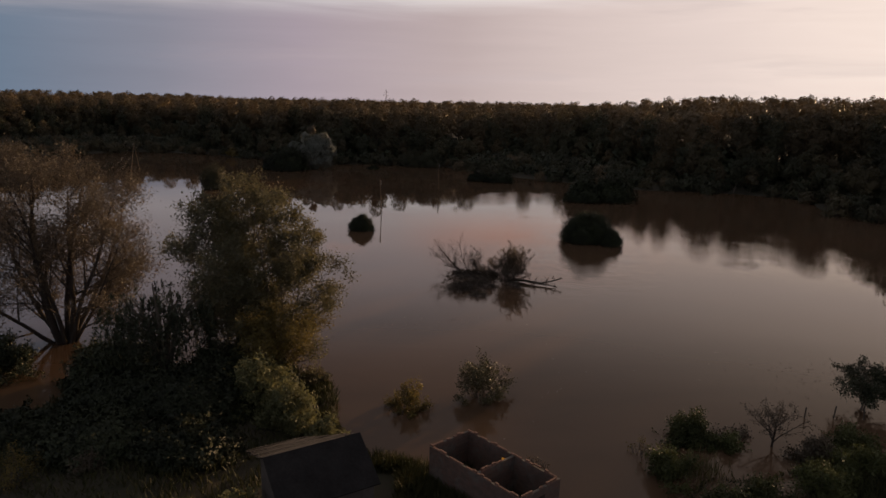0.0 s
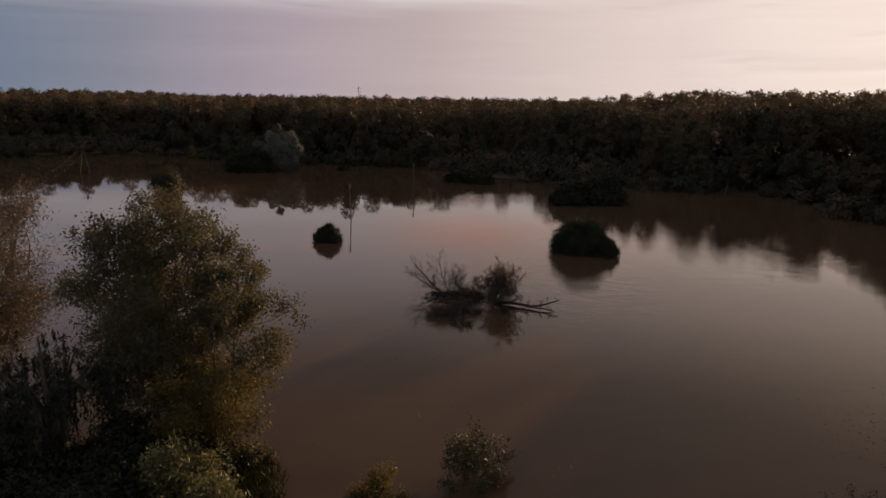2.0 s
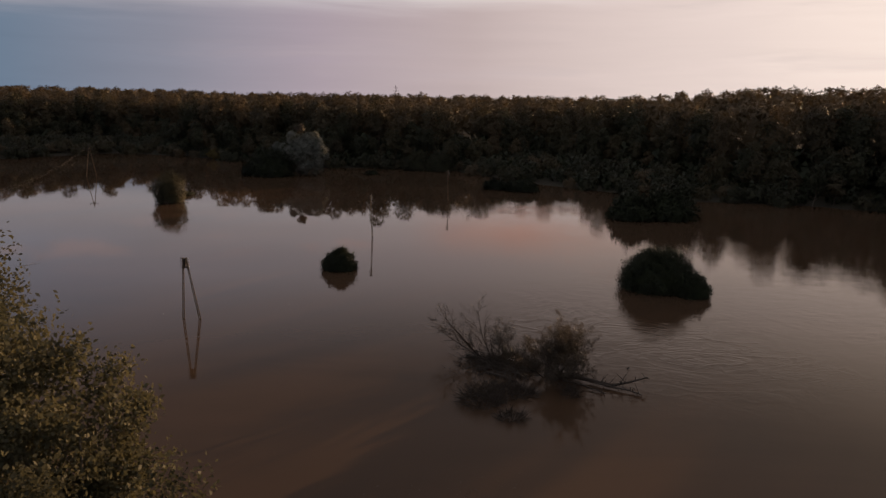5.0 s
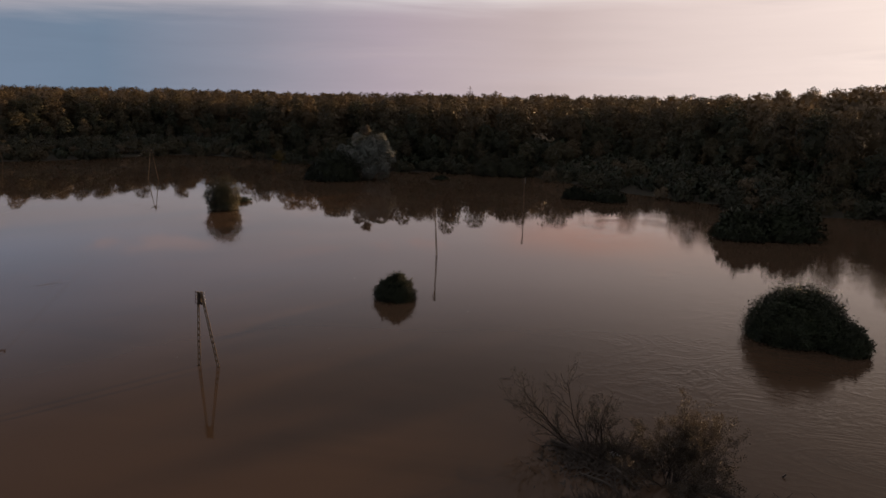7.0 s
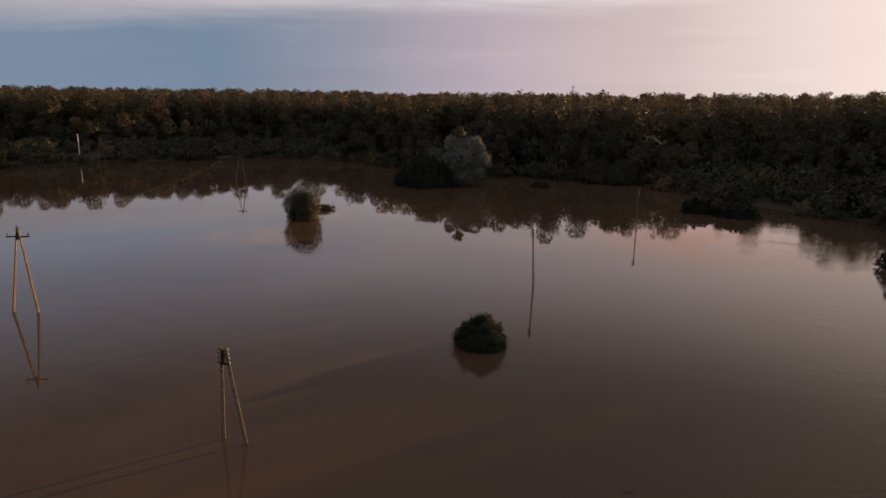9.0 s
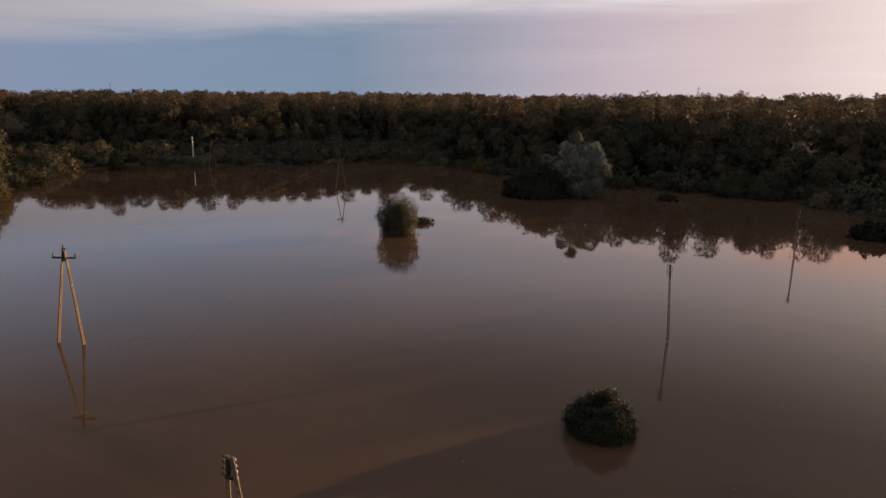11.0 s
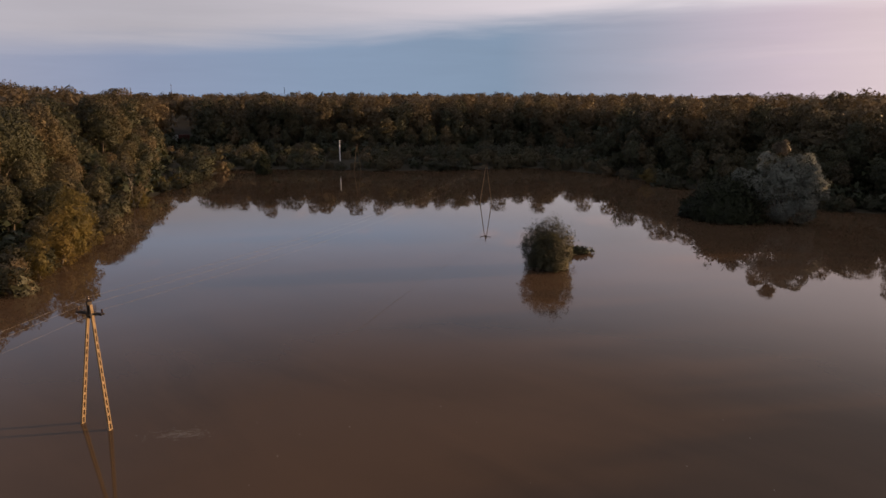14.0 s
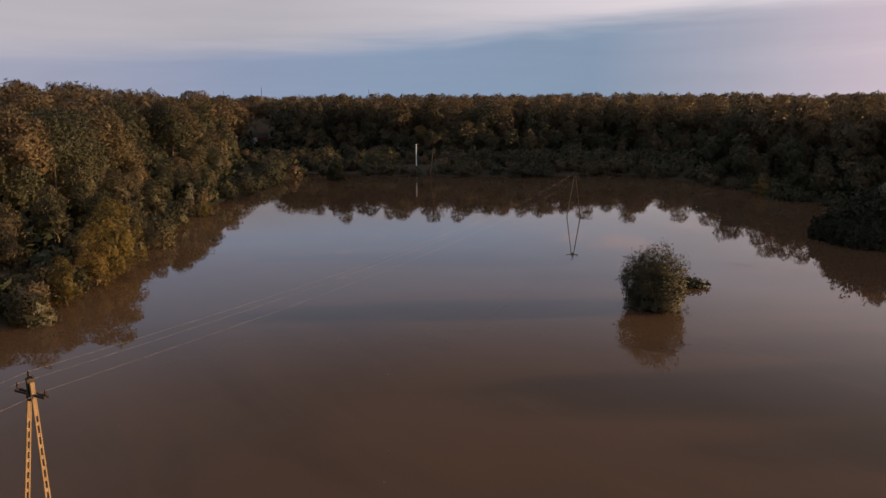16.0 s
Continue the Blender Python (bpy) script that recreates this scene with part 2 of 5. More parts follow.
SILVER_LEAF = foliage("silvery_willow_foliage", (0.100, 0.104, 0.082, 1), (0.222, 0.226, 0.182, 1), None, 0.08, 0.4, 0.35, 8.0, 0.92)
BROWN_LEAF = foliage("sparse_browning_willow_foliage", (0.076, 0.060, 0.042, 1), (0.140, 0.110, 0.074, 1), None, 0.3)
POPLAR_LEAF = foliage("poplar_foliage", (0.060, 0.059, 0.034, 1), (0.165, 0.148, 0.080, 1), None, 0.48)
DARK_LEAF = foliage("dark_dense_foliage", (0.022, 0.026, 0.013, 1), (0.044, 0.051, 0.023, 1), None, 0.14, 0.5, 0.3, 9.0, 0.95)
OLIVE_LEAF = foliage("grey_olive_foliage", (0.034, 0.034, 0.018, 1), (0.108, 0.098, 0.048, 1), None, 0.2, 0.5, 0.3, 10.0, 0.95)
ELDER_LEAF = foliage("elder_foliage", (0.070, 0.074, 0.032, 1), (0.210, 0.200, 0.094, 1), None, 0.42)
MEADOW_LEAF = foliage("green_meadow_foliage", (0.040, 0.047, 0.015, 1), (0.115, 0.120, 0.042, 1), None, 0.3, 0.5, 0.5)
GRASS = foliage("rank_grass", (0.020, 0.025, 0.008, 1), (0.050, 0.055, 0.018, 1), (0.075, 0.062, 0.026, 1), 0.2, 0.3)
REED = foliage("dry_reed", (0.090, 0.078, 0.034, 1), (0.16, 0.13, 0.06, 1), None, 0.2)


# ---------------------------------------------------------------- mesh helpers
def part(name, mesh, mat, parent=None, label=""):
    """One mesh object under a thing or a part. mesh: a bmesh or mesh data."""
    if isinstance(mesh, bmesh.types.BMesh):
        data = bpy.data.meshes.new(name)
        mesh.to_mesh(data)
        mesh.free()
    else:
        data = mesh
    data.materials.clear()
    data.materials.append(mat)
    ob = new(name, data)
    if parent:
        ob.parent = parent
    return tagged(ob, label) if label else ob


def thing(name, at, label, category, group="", kind="", turn=0.0):
    ob = new(name)
    ob.empty_display_size = 0.2
    ob.matrix_basis = pose(*at, 0, 0, turn)
    return tagged(ob, label, category, group, kind)


def fast_mesh(name, verts, corners, size):
    """Mesh of faces that all have the same number of corners."""
    verts, corners = np.asarray(verts, np.float32).reshape(-1, 3), np.asarray(corners, np.int32).ravel()
    me = bpy.data.meshes.new(name)
    me.vertices.add(len(verts))
    me.vertices.foreach_set("co", verts.ravel())
    me.loops.add(len(corners))
    me.loops.foreach_set("vertex_index", corners)
    count = len(corners) // size
    me.polygons.add(count)
    me.polygons.foreach_set("loop_start", np.arange(0, count * size, size, dtype=np.int32))
    me.update(calc_edges=True)
    me.validate()
    return me


def unit(v):
    return v / np.maximum(np.linalg.norm(v, axis=-1, keepdims=True), 1e-9)


def leaf_cards(rng, at, size, facing=None, loose=0.8, slim=0.5, hang=0.0):
    """Pointed leaves or leaf sprays at the given places, as separate four-cornered faces: n x 4 x 3."""
    n = len(at)
    normal = rng.normal(size=(n, 3))
    if facing is not None:
        normal = unit(facing) + loose * unit(normal)
    normal = unit(normal)
    along = rng.normal(size=(n, 3))
    along[:, 2] -= hang
    along = unit(along - (along * normal).sum(-1, keepdims=True) * normal)
    across = np.cross(normal, along)
    length = size * rng.uniform(0.6, 1.35, (n, 1))
    width = length * slim * rng.uniform(0.75, 1.25, (n, 1))
    return np.stack([at - along * length, at + across * width + normal * width * 0.25, at + along * length, at - across * width + normal * width * 0.25], 1)


def card_mesh(name, cards, normals=None):
    me = fast_mesh(name, cards.reshape(-1, 3), np.arange(cards.shape[0] * 4), 4)
    if normals is not None:
        smooth_shade(me)
        me.normals_split_custom_set_from_vertices(np.repeat(normals, 4, 0).tolist() if normals.ndim == 2 else normals.reshape(-1, 3).tolist())
    return me


class Tubes:
    """Tapered tubes gathered into one mesh."""

    def __init__(self):
        self.v, self.f, self.n = [], [], 0

    def add(self, points, radii, sides=5):
        points = np.asarray(points, float)
        ahead = np.gradient(points, axis=0)
        ahead = unit(ahead)
        ref = np.array([0.31, 0.17, 0.93]) if abs(ahead[0][2]) < 0.8 else np.array([1.0, 0.1, 0.0])
        a = unit(np.cross(ahead, ref))
        b = np.cross(ahead, a)
        turn = np.arange(sides) * 2 * np.pi / sides
        ring = points[:, None] + np.asarray(radii)[:, None, None] * (np.cos(turn)[None, :, None] * a[:, None] + np.sin(turn)[None, :, None] * b[:, None])
        k, base = len(points), self.n
        self.v.append(ring.reshape(-1, 3))
        i = np.arange(k - 1)[:, None] * sides
        j = np.arange(sides)[None, :]
        quad = np.stack([i + j, i + (j + 1) % sides, i + sides + (j + 1) % sides, i + sides + j], -1).reshape(-1, 4)
        self.f.append(quad + base)
        self.n += k * sides
        return self

    def mesh(self, name):
        return fast_mesh(name, np.concatenate(self.v), np.concatenate(self.f), 4)


def smooth_shade(me):
    me.polygons.foreach_set("use_smooth", np.ones(len(me.polygons), bool))
    return me


def box(bm, x0, x1, y0, y1, z0, z1, bevel=0.0):
    """A box between two corners, added to a bmesh."""
    made = bmesh.ops.create_cube(bm, size=1.0, matrix=Matrix.LocRotScale(((x0 + x1) / 2, (y0 + y1) / 2, (z0 + z1) / 2), None, (x1 - x0, y1 - y0, z1 - z0)))
    if bevel:
        edges = list({e for v in made["verts"] for e in v.link_edges})
        bmesh.ops.bevel(bm, geom=edges, offset=bevel, segments=1, affect="EDGES")
    return made["verts"]


def box_mesh(x0, x1, y0, y1, z0, z1, bevel=0.0):
    bm = bmesh.new()
    box(bm, x0, x1, y0, y1, z0, z1, bevel)
    return bm


def grow(rng, tubes, twigs, p, d, length, r, level, cfg):
    """One branch and all that springs from it. Twig ends go to twigs as (place, way, length)."""
    steps = (8, 5, 3, 2)[level]
    pts, rad, way = [np.array(p, float)], [r], np.array(d, float)
    for k in range(steps):
        way = unit(way + rng.normal(size=3) * cfg["wander"][level] + np.array([0, 0, cfg["up"][level]]))
        pts.append(pts[-1] + way * length / steps)
        rad.append(r * (1 - (k + 1) / steps * cfg["taper"][level]))
    tubes.add(pts, rad, (7, 5, 3, 3)[level])
    pts = np.array(pts)
    if level == cfg["levels"]:
        twigs.append(pts)
        return
    for k in range(cfg["kids"][level]):
        f = cfg["start"][level] + (1 - cfg["start"][level]) * (k + rng.uniform(0.2, 0.9)) / cfg["kids"][level]
        f = min(f, 0.98)
        i = int(f * steps)
        q = pts[i] + (pts[i + 1] - pts[i]) * (f * steps - i)
        axis = unit(pts[i + 1] - pts[i])
        side = rng.normal(size=3)
        side = unit(side - side @ axis * axis)
        lean = radians(rng.uniform(*cfg["angle"][level]))
        kid = axis * math.cos(lean) + side * math.sin(lean)
        size = length * cfg["ratio"][level] * rng.uniform(0.7, 1.2) * (1.15 - 0.6 * f if level else 1.1 - 0.45 * f)
        grow(rng, tubes, twigs, q, kid, size, r * (1 - f * cfg["taper"][level]) * 0.55 + 0.004, level + 1, cfg)


def twig_leaves(rng, twigs, per, size, spread, slim=0.45, hang=0.0):
    pts = np.concatenate([t[rng.integers(0, len(t), per)] for t in twigs])
    pts = pts + rng.normal(size=pts.shape) * spread
    return leaf_cards(rng, pts, size, None, 1.0, slim, hang)


def branching_tree(name, seed, stems, cfg, leaf, leaf_mat, bark, at, label, category, group="", turn=0.0):
    """A tree grown limb by limb. stems: (offset x, y, way, length, radius)."""
    rng = np.random.default_rng(seed)
    tubes, twigs = Tubes(), []
    for x, y, way, length, r in stems:
        grow(rng, tubes, twigs, (x, y, -0.4), unit(np.array(way, float)), length, r, 0, cfg)
    tree = thing(name, at, label, category, group, turn=turn)
    part("trunk", smooth_shade(tubes.mesh("trunk")), bark, tree)
    if leaf:
        cards = twig_leaves(rng, twigs, *leaf)
        cards[..., 2] = np.maximum(cards[..., 2], 0.03)
        part("crown", card_mesh("crown", cards), leaf_mat, tree)
    return tree


def spray_cards(rng, at, size, facing, loose=0.85, slim=0.62):
    """Three-cornered leaf sprays for trees seen from afar: n x 3 x 3."""
    n = len(at)
    normal = unit(unit(facing) + loose * unit(rng.normal(size=(n, 3))))
    along = rng.normal(size=(n, 3))
    along = unit(along - (along * normal).sum(-1, keepdims=True) * normal)
    across = np.cross(normal, along)
    length = size * rng.uniform(0.6, 1.35, (n, 1))
    width = length * slim * rng.uniform(0.8, 1.3, (n, 1))
    return np.stack([at + along * length, at - along * length * 0.6 + across * width, at - along * length * 0.6 - across * width], 1)


def spray_mesh(name, cards, normals):
    me = smooth_shade(fast_mesh(name, cards.reshape(-1, 3), np.arange(cards.shape[0] * 3), 3))
    me.normals_split_custom_set_from_vertices(np.repeat(normals, 3, 0).tolist())
    return me


def clump_crown(rng, width, height, base, clumps, per, leaf, top_only=False, size=(0.13, 0.22), slim=0.75, inner=120, reach=(0.42, 0.82)):
    """A crown of many leafy clumps round a shaded heart, with gaps between. Sprays and their normals."""
    faces, normals = [], []
    c = np.array([0, 0, base + (height - base) * 0.47])
    half = np.array([width / 2, width / 2, (height - base) * 0.53])
    way = unit(rng.normal(size=(clumps, 3)))
    if top_only:
        way[:, 2] = np.abs(way[:, 2])
    way[:, 2] = np.where(way[:, 2] < -0.6, -way[:, 2], way[:, 2])
    centre = c + way * half * rng.uniform(*reach, (clumps, 1))
    radius = width * rng.uniform(*size, clumps)
    for q, r in zip(centre, radius):
        out = unit(q - c + (0, 0, 0.25 * height))
        u = unit(rng.normal(size=(per, 3)) + 0.35 * out)
        places = q + u * r * np.array([1, 1, 0.8]) * rng.uniform(0.55, 1.18, (per, 1))
        faces.append(spray_cards(rng, places, leaf, u, 0.85, slim))
        normals.append(unit(0.4 * u + 0.9 * out + (0, 0, 0.25) + 0.1 * rng.normal(size=u.shape)))
    if inner:
        u = unit(rng.normal(size=(inner, 3)))
        faces.append(spray_cards(rng, c + u * half * rng.uniform(0.4, 0.74, (inner, 1)), 0.10 * width, u, 0.35, 0.9))
        normals.append(u)
    return np.concatenate(faces), np.concatenate(normals)


def lobe_shells(rng, spots, total, leaf, c, height, slim=0.7, deep=0.38, ragged=0.75):
    """Leaf sprays over rounded lobes, given as (centre, radius), of a crown with its heart at c."""
    faces, normals = [], []
    share = sum(r * r for q, r in spots)
    for q, r in spots:
        n = int(total * r * r / share)
        out = unit(q - c + (0, 0, 0.1 * height))
        u = unit(rng.normal(size=(n, 3)) + 0.55 * out)
        p, ph = rng.uniform(0, 6.28, 3), rng.uniform(4.5, 7.0, 3)
        tuft = 1 + 0.11 * np.sin(u * ph + p).sum(1, keepdims=True)
        places = q + u * r * tuft * np.array([1, 1, 0.85]) * (1.08 - deep + deep * np.sqrt(rng.uniform(0, 1, (n, 1))))
        faces.append(spray_cards(rng, places, leaf, u, 0.95, slim))
        normals.append(unit(0.55 * u + 0.45 * out + (0, 0, 0.2) + ragged * unit(rng.normal(size=u.shape))))
    return faces, normals


def lobed_crown(rng, width, height, base, lobes, total, leaf, inner=150, slim=0.7):
    """A rounded crown of a few broad, fine-leaved lobes under one top. Sprays and their normals."""
    c = np.array([0, 0, base + (height - base) * 0.42])
    spots = [(np.array([rng.normal() * 0.05 * width, rng.normal() * 0.05 * width, height - 0.25 * width]), 0.25 * width)]
    for k in range(lobes - 1):
        f = (k + rng.uniform(0.2, 0.8)) / (lobes - 1)
        a = k * 2.39996 + rng.uniform(-0.5, 0.5)
        r = width * rng.uniform(0.17, 0.27)
        out = max(0.1, width / 2 - r) * rng.uniform(0.85, 1.15) * math.sqrt(max(0.05, 1 - (1.5 * f - 0.55) ** 2))
        spots.append((np.array([math.cos(a) * out, math.sin(a) * out, base + r * 0.6 + f * (height - base - 1.7 * r)]), r))
    faces, normals = lobe_shells(rng, spots, total, leaf, c, height, slim)
    if inner:
        u = unit(rng.normal(size=(inner, 3)))
        half = np.array([width / 2, width / 2, (height - base) * 0.52])
        faces.append(spray_cards(rng, c + u * half * rng.uniform(0.25, 0.62, (inner, 1)), 0.10 * width, u, 0.35, 0.9))
        normals.append(u)
    return np.concatenate(faces), np.concatenate(normals)


def body_crown(rng, width, height, depth, count, leaf, widest=0.1, foot=1.0, rough=0.10, slim=0.6, point=1.0):
    """A dense bush with an even, finely tufted outline; widest: at which share of its height; foot: how wide it is at the ground; point: past 1 it tapers upward."""
    f, a = rng.uniform(0, 1, count), rng.uniform(0, 6.2832, count)
    body = np.where(f > widest, np.sqrt(np.maximum(0, 1 - ((f - widest) / (1 - widest)) ** 2)) ** point, foot + (1 - foot) * f / widest)
    u = np.stack([np.cos(a) * body, np.sin(a) * body, f], 1)
    tuft = np.ones(count)
    for low, high, k in ((3.0, 5.0, 0.35), (8.0, 13.0, 0.6), (18.0, 26.0, 0.7)):
        tuft += rough * k * np.sin(u @ unit(rng.normal(size=(3, 3))).T * rng.uniform(low, high) + rng.uniform(0, 6.28, 3)).sum(1) / 1.7
    reach = tuft * (0.78 + 0.24 * rng.uniform(0, 1, count) ** 0.7 + 0.16 * rng.random(count) * (rng.random(count) < 0.12))
    places = u * np.array([width / 2, width / 2 * depth, height]) * reach[:, None]
    out = unit(np.stack([np.cos(a) * (1.1 - f), np.sin(a) * (1.1 - f), np.maximum(0.05, f - widest) * 1.6], 1))
    faces = [spray_cards(rng, places, leaf, out, 1.0, slim)]
    normals = [unit(0.75 * out + 0.6 * unit(rng.normal(size=out.shape)))]
    pick = rng.integers(0, count, int(50 + 14 * width))
    run = rng.uniform(0.2, 1.0, (len(pick), 16, 1))
    tips = places[pick][:, None] * 1.01 + unit(out[pick] + 0.35 * rng.normal(size=(len(pick), 3)))[:, None] * run * (0.10 * width * rng.uniform(0.4, 1.2, (len(pick), 1, 1)))
    tips = (tips + rng.normal(size=tips.shape) * 0.012 * width).reshape(-1, 3)
    faces.append(spray_cards(rng, tips, leaf * 0.9, np.repeat(out[pick], 16, 0), 1.3, slim))
    normals.append(unit(np.repeat(out[pick], 16, 0) + 0.6 * unit(rng.normal(size=tips.shape))))
    f, a = rng.uniform(0, 0.95, 700), rng.uniform(0, 6.2832, 700)
    body = np.sqrt(1 - f * f) * rng.uniform(0.55, 0.8, 700)
    v = np.stack([np.cos(a) * body, np.sin(a) * body, f * 0.82], 1)
    faces.append(spray_cards(rng, v * np.array([width / 2, width / 2 * depth, height]), 0.075 * width, v, 0.3, 0.9))
    normals.append(v)
    faces, normals = np.concatenate(faces), np.concatenate(normals)
    keep = faces[..., 2].min(1) > 0.01
    return faces[keep], normals[keep]


# ---------------------------------------------------------------- the flood and the land round it
SHORE = [(-62, 34), (-44, 37), (-32, 41), (-28.5, 45), (-26.5, 51), (-20, 54.5), (-14, 54.5), (-10.5, 51), (-9, 45), (-6, 41), (-1, 39.5), (1.5, 41), (6.5, 36), (7.5, 30), (10, 31), (12, 36), (14.5, 40),
         (19, 40.5), (24, 43), (30, 45), (44, 47), (66, 62), (80, 95), (81, 128), (75, 150), (80, 170), (66, 176), (40, 182), (12, 203), (-2, 220), (-12, 233),
         (-36, 235), (-53, 233), (-80, 247), (-108, 262), (-136, 268), (-147, 249), (-160, 233), (-171, 226), (-188, 214), (-203, 205), (-190, 190), (-168, 166),
         (-150, 150), (-131, 138), (-118, 126.5), (-110.5, 122), (-98, 114), (-90, 92), (-84, 64)]
SHORE = np.array(SHORE, float)


def to_shore(x, y):
    """Distance from the waterline: positive on land, negative on the water."""
    p = np.stack([np.ravel(x), np.ravel(y)], -1).astype(float)
    best, inside = np.full(len(p), 1e9), np.zeros(len(p), bool)
    for a, b in zip(SHORE, np.roll(SHORE, -1, 0)):
        ab = b - a
        f = np.clip(((p - a) @ ab) / (ab @ ab), 0, 1)
        best = np.minimum(best, np.linalg.norm(p - a - f[:, None] * ab, axis=1))
        crosses = (a[1] > p[:, 1]) != (b[1] > p[:, 1])
        with np.errstate(divide="ignore", invalid="ignore"):
            inside ^= crosses & (p[:, 0] < ab[0] * (p[:, 1] - a[1]) / (ab[1] if ab[1] else 1e-9) + a[0])
    return np.where(inside, -best, best).reshape(np.shape(x))


def lumps(x, y, scale, seed):
    """Cheap smooth noise, about -1 to 1."""
    r = np.random.default_rng(seed)
    out = 0
    for k in range(5):
        a, b, c = r.uniform(0, 6.28, 3)
        f = scale * r.uniform(0.6, 1.7)
        out = out + np.sin(x * f * math.cos(a) + y * f * math.sin(a) + b)
    return out / 2.6


def hill(x, y):
    """The wooded rise to the west."""
    w = np.clip((-x - 125) / 90, 0, 1)
    return w * w * (3 - 2 * w) * (1.5 + 3.0 * np.clip((205 - y) / 50, 0, 1)) * np.clip((y - 20) / 60, 0, 1)


def land(x, y):
    """Height of the ground."""
    x, y = np.asarray(x, float), np.asarray(y, float)
    d = to_shore(x, y)
    d = d + lumps(x, y, 0.35, 3) * 0.7
    dry = 0.02 + np.clip(d, 0, 14) * 0.07 + np.clip(d - 14, 0, 200) * 0.006 + lumps(x, y, 1.3, 5) * 0.05 * np.clip(d, 0, 1) + hill(x, y) * np.clip(d / 40, 0, 1)
    # the flood stands in the hollows of the near meadow
    dry = dry - np.clip((x - 7) / 4, 0, 1) * np.clip((52 - y) / 6, 0, 1) * (0.12 + 0.20 * lumps(x, y, 0.6, 17))
    wet = np.maximum(d * 0.16, -1.9) + 0.02
    return np.where(d > 0, dry, wet)


def axis_steps(marks):
    """Grid lines: (from, to, step) stretches joined."""
    out = []
    for a, b, step in marks:
        out += list(np.arange(a, b, step))
    return np.array(out)


def make_ground():
    xs = np.concatenate([-np.geomspace(3200, 280, 16), axis_steps([(-264, -48, 6), (-48, 46, 1.0), (46, 140, 5)]), np.geomspace(145, 3200, 17)])
    ys = np.concatenate([-np.geomspace(2500, 40, 12), axis_steps([(-30, 14, 6), (14, 60, 1.0), (60, 330, 6)]), np.geomspace(340, 3200, 16)])
    gx, gy = np.meshgrid(xs, ys)
    v = np.stack([gx, gy, land(gx, gy)], -1).reshape(-1, 3)
    w = len(xs)
    i = (np.arange(len(ys) - 1)[:, None] * w + np.arange(w - 1)[None]).ravel()
    me = smooth_shade(fast_mesh("ground", v, np.stack([i, i + 1, i + w + 1, i + w], -1), 4))
    tagged(part("ground", me, EARTH), "muddy earth under grass and forest round the flood", "ground", kind="structure")


def make_water():
    bm = bmesh.new()
    bmesh.ops.create_grid(bm, x_segments=24, y_segments=24, size=1.0, matrix=pose(-55, 150, 0) @ Matrix.Diagonal((190, 170, 1, 1)))
    tagged(part("water", bm, WATER), "still brown flood water with faint ripples and a muddy tint", "water", kind="structure")


make_ground()
make_water()


# ---------------------------------------------------------------- forest
def forest_template(seed, height, width, base, lobes, total, leaf, leaf_mat, bark, label, name="forest_tree", category="tree", group="trees of the forest edge", limbs=5):
    rng = np.random.default_rng(seed)
    tubes = Tubes()
    top = height * 0.72
    sway = rng.normal(size=(6, 2)) * 0.25
    sway[0] = 0
    trunk = np.column_stack([np.cumsum(sway, 0), np.linspace(-0.6, top, 6)])
    r = 0.016 * height
    tubes.add(trunk, r * np.linspace(1.15, 0.3, 6), 6)
    for k in range(limbs):
        z = rng.uniform(0.3, 0.75) * top
        a = rng.uniform(0, 6.28)
        out = np.array([math.cos(a), math.sin(a), rng.uniform(0.5, 1.1)]) * width * 0.36
        i = min(4, int(z / top * 5))
        start = trunk[i]
        tubes.add([start, start + out * 0.5 + (0, 0, 0.3), start + out + (0, 0, height * 0.06)], [r * 0.5, r * 0.3, r * 0.1], 4)
    tree = thing(name, (0, 0, 0), label, category, group)
    part("trunk", smooth_shade(tubes.mesh("trunk")), bark, tree)
    part("crown", spray_mesh("crown", *lobed_crown(rng, width, height, base, lobes, total, leaf)), leaf_mat, tree)
    return tree


def shrub_template(seed, height, width, clumps, per, leaf, leaf_mat, label, name="shrub", group="shrubs along the waterline"):
    rng = np.random.default_rng(seed)
    tubes = Tubes()
    for k in range(7):
        a, lean = rng.uniform(0, 6.28), rng.uniform(0.1, 0.42)
        tip = np.array([math.cos(a) * width * lean, math.sin(a) * width * lean, height * rng.uniform(0.6, 0.9)])
        tubes.add([(0, 0, -0.3), tip * (0.45, 0.45, 0.55), tip], [0.05, 0.035, 0.012], 4)
    bush = thing(name, (0, 0, 0), label, "shrub", group)
    part("branchwork", tubes.mesh("branchwork"), BARK, bush)
    cards, normals = clump_crown(rng, width, height, -height * 0.35, clumps, per, leaf, inner=50)
    keep = cards[..., 2].min(1) > -0.3
    part("crown", spray_mesh("crown", cards[keep], normals[keep]), leaf_mat, bush)
    return bush


def setback(x, y):
    """How far the tall trees stand back from the water: a wide open strip in the north-west, little elsewhere."""
    nw = np.clip((-x - 112) / 22, 0, 1) * np.clip((y - 182) / 20, 0, 1)
    ne = np.clip((x + 8) / 20, 0, 1) * np.clip((56 - x) / 10, 0, 1) * (y > 120)
    return 31 * nw + 32 * ne


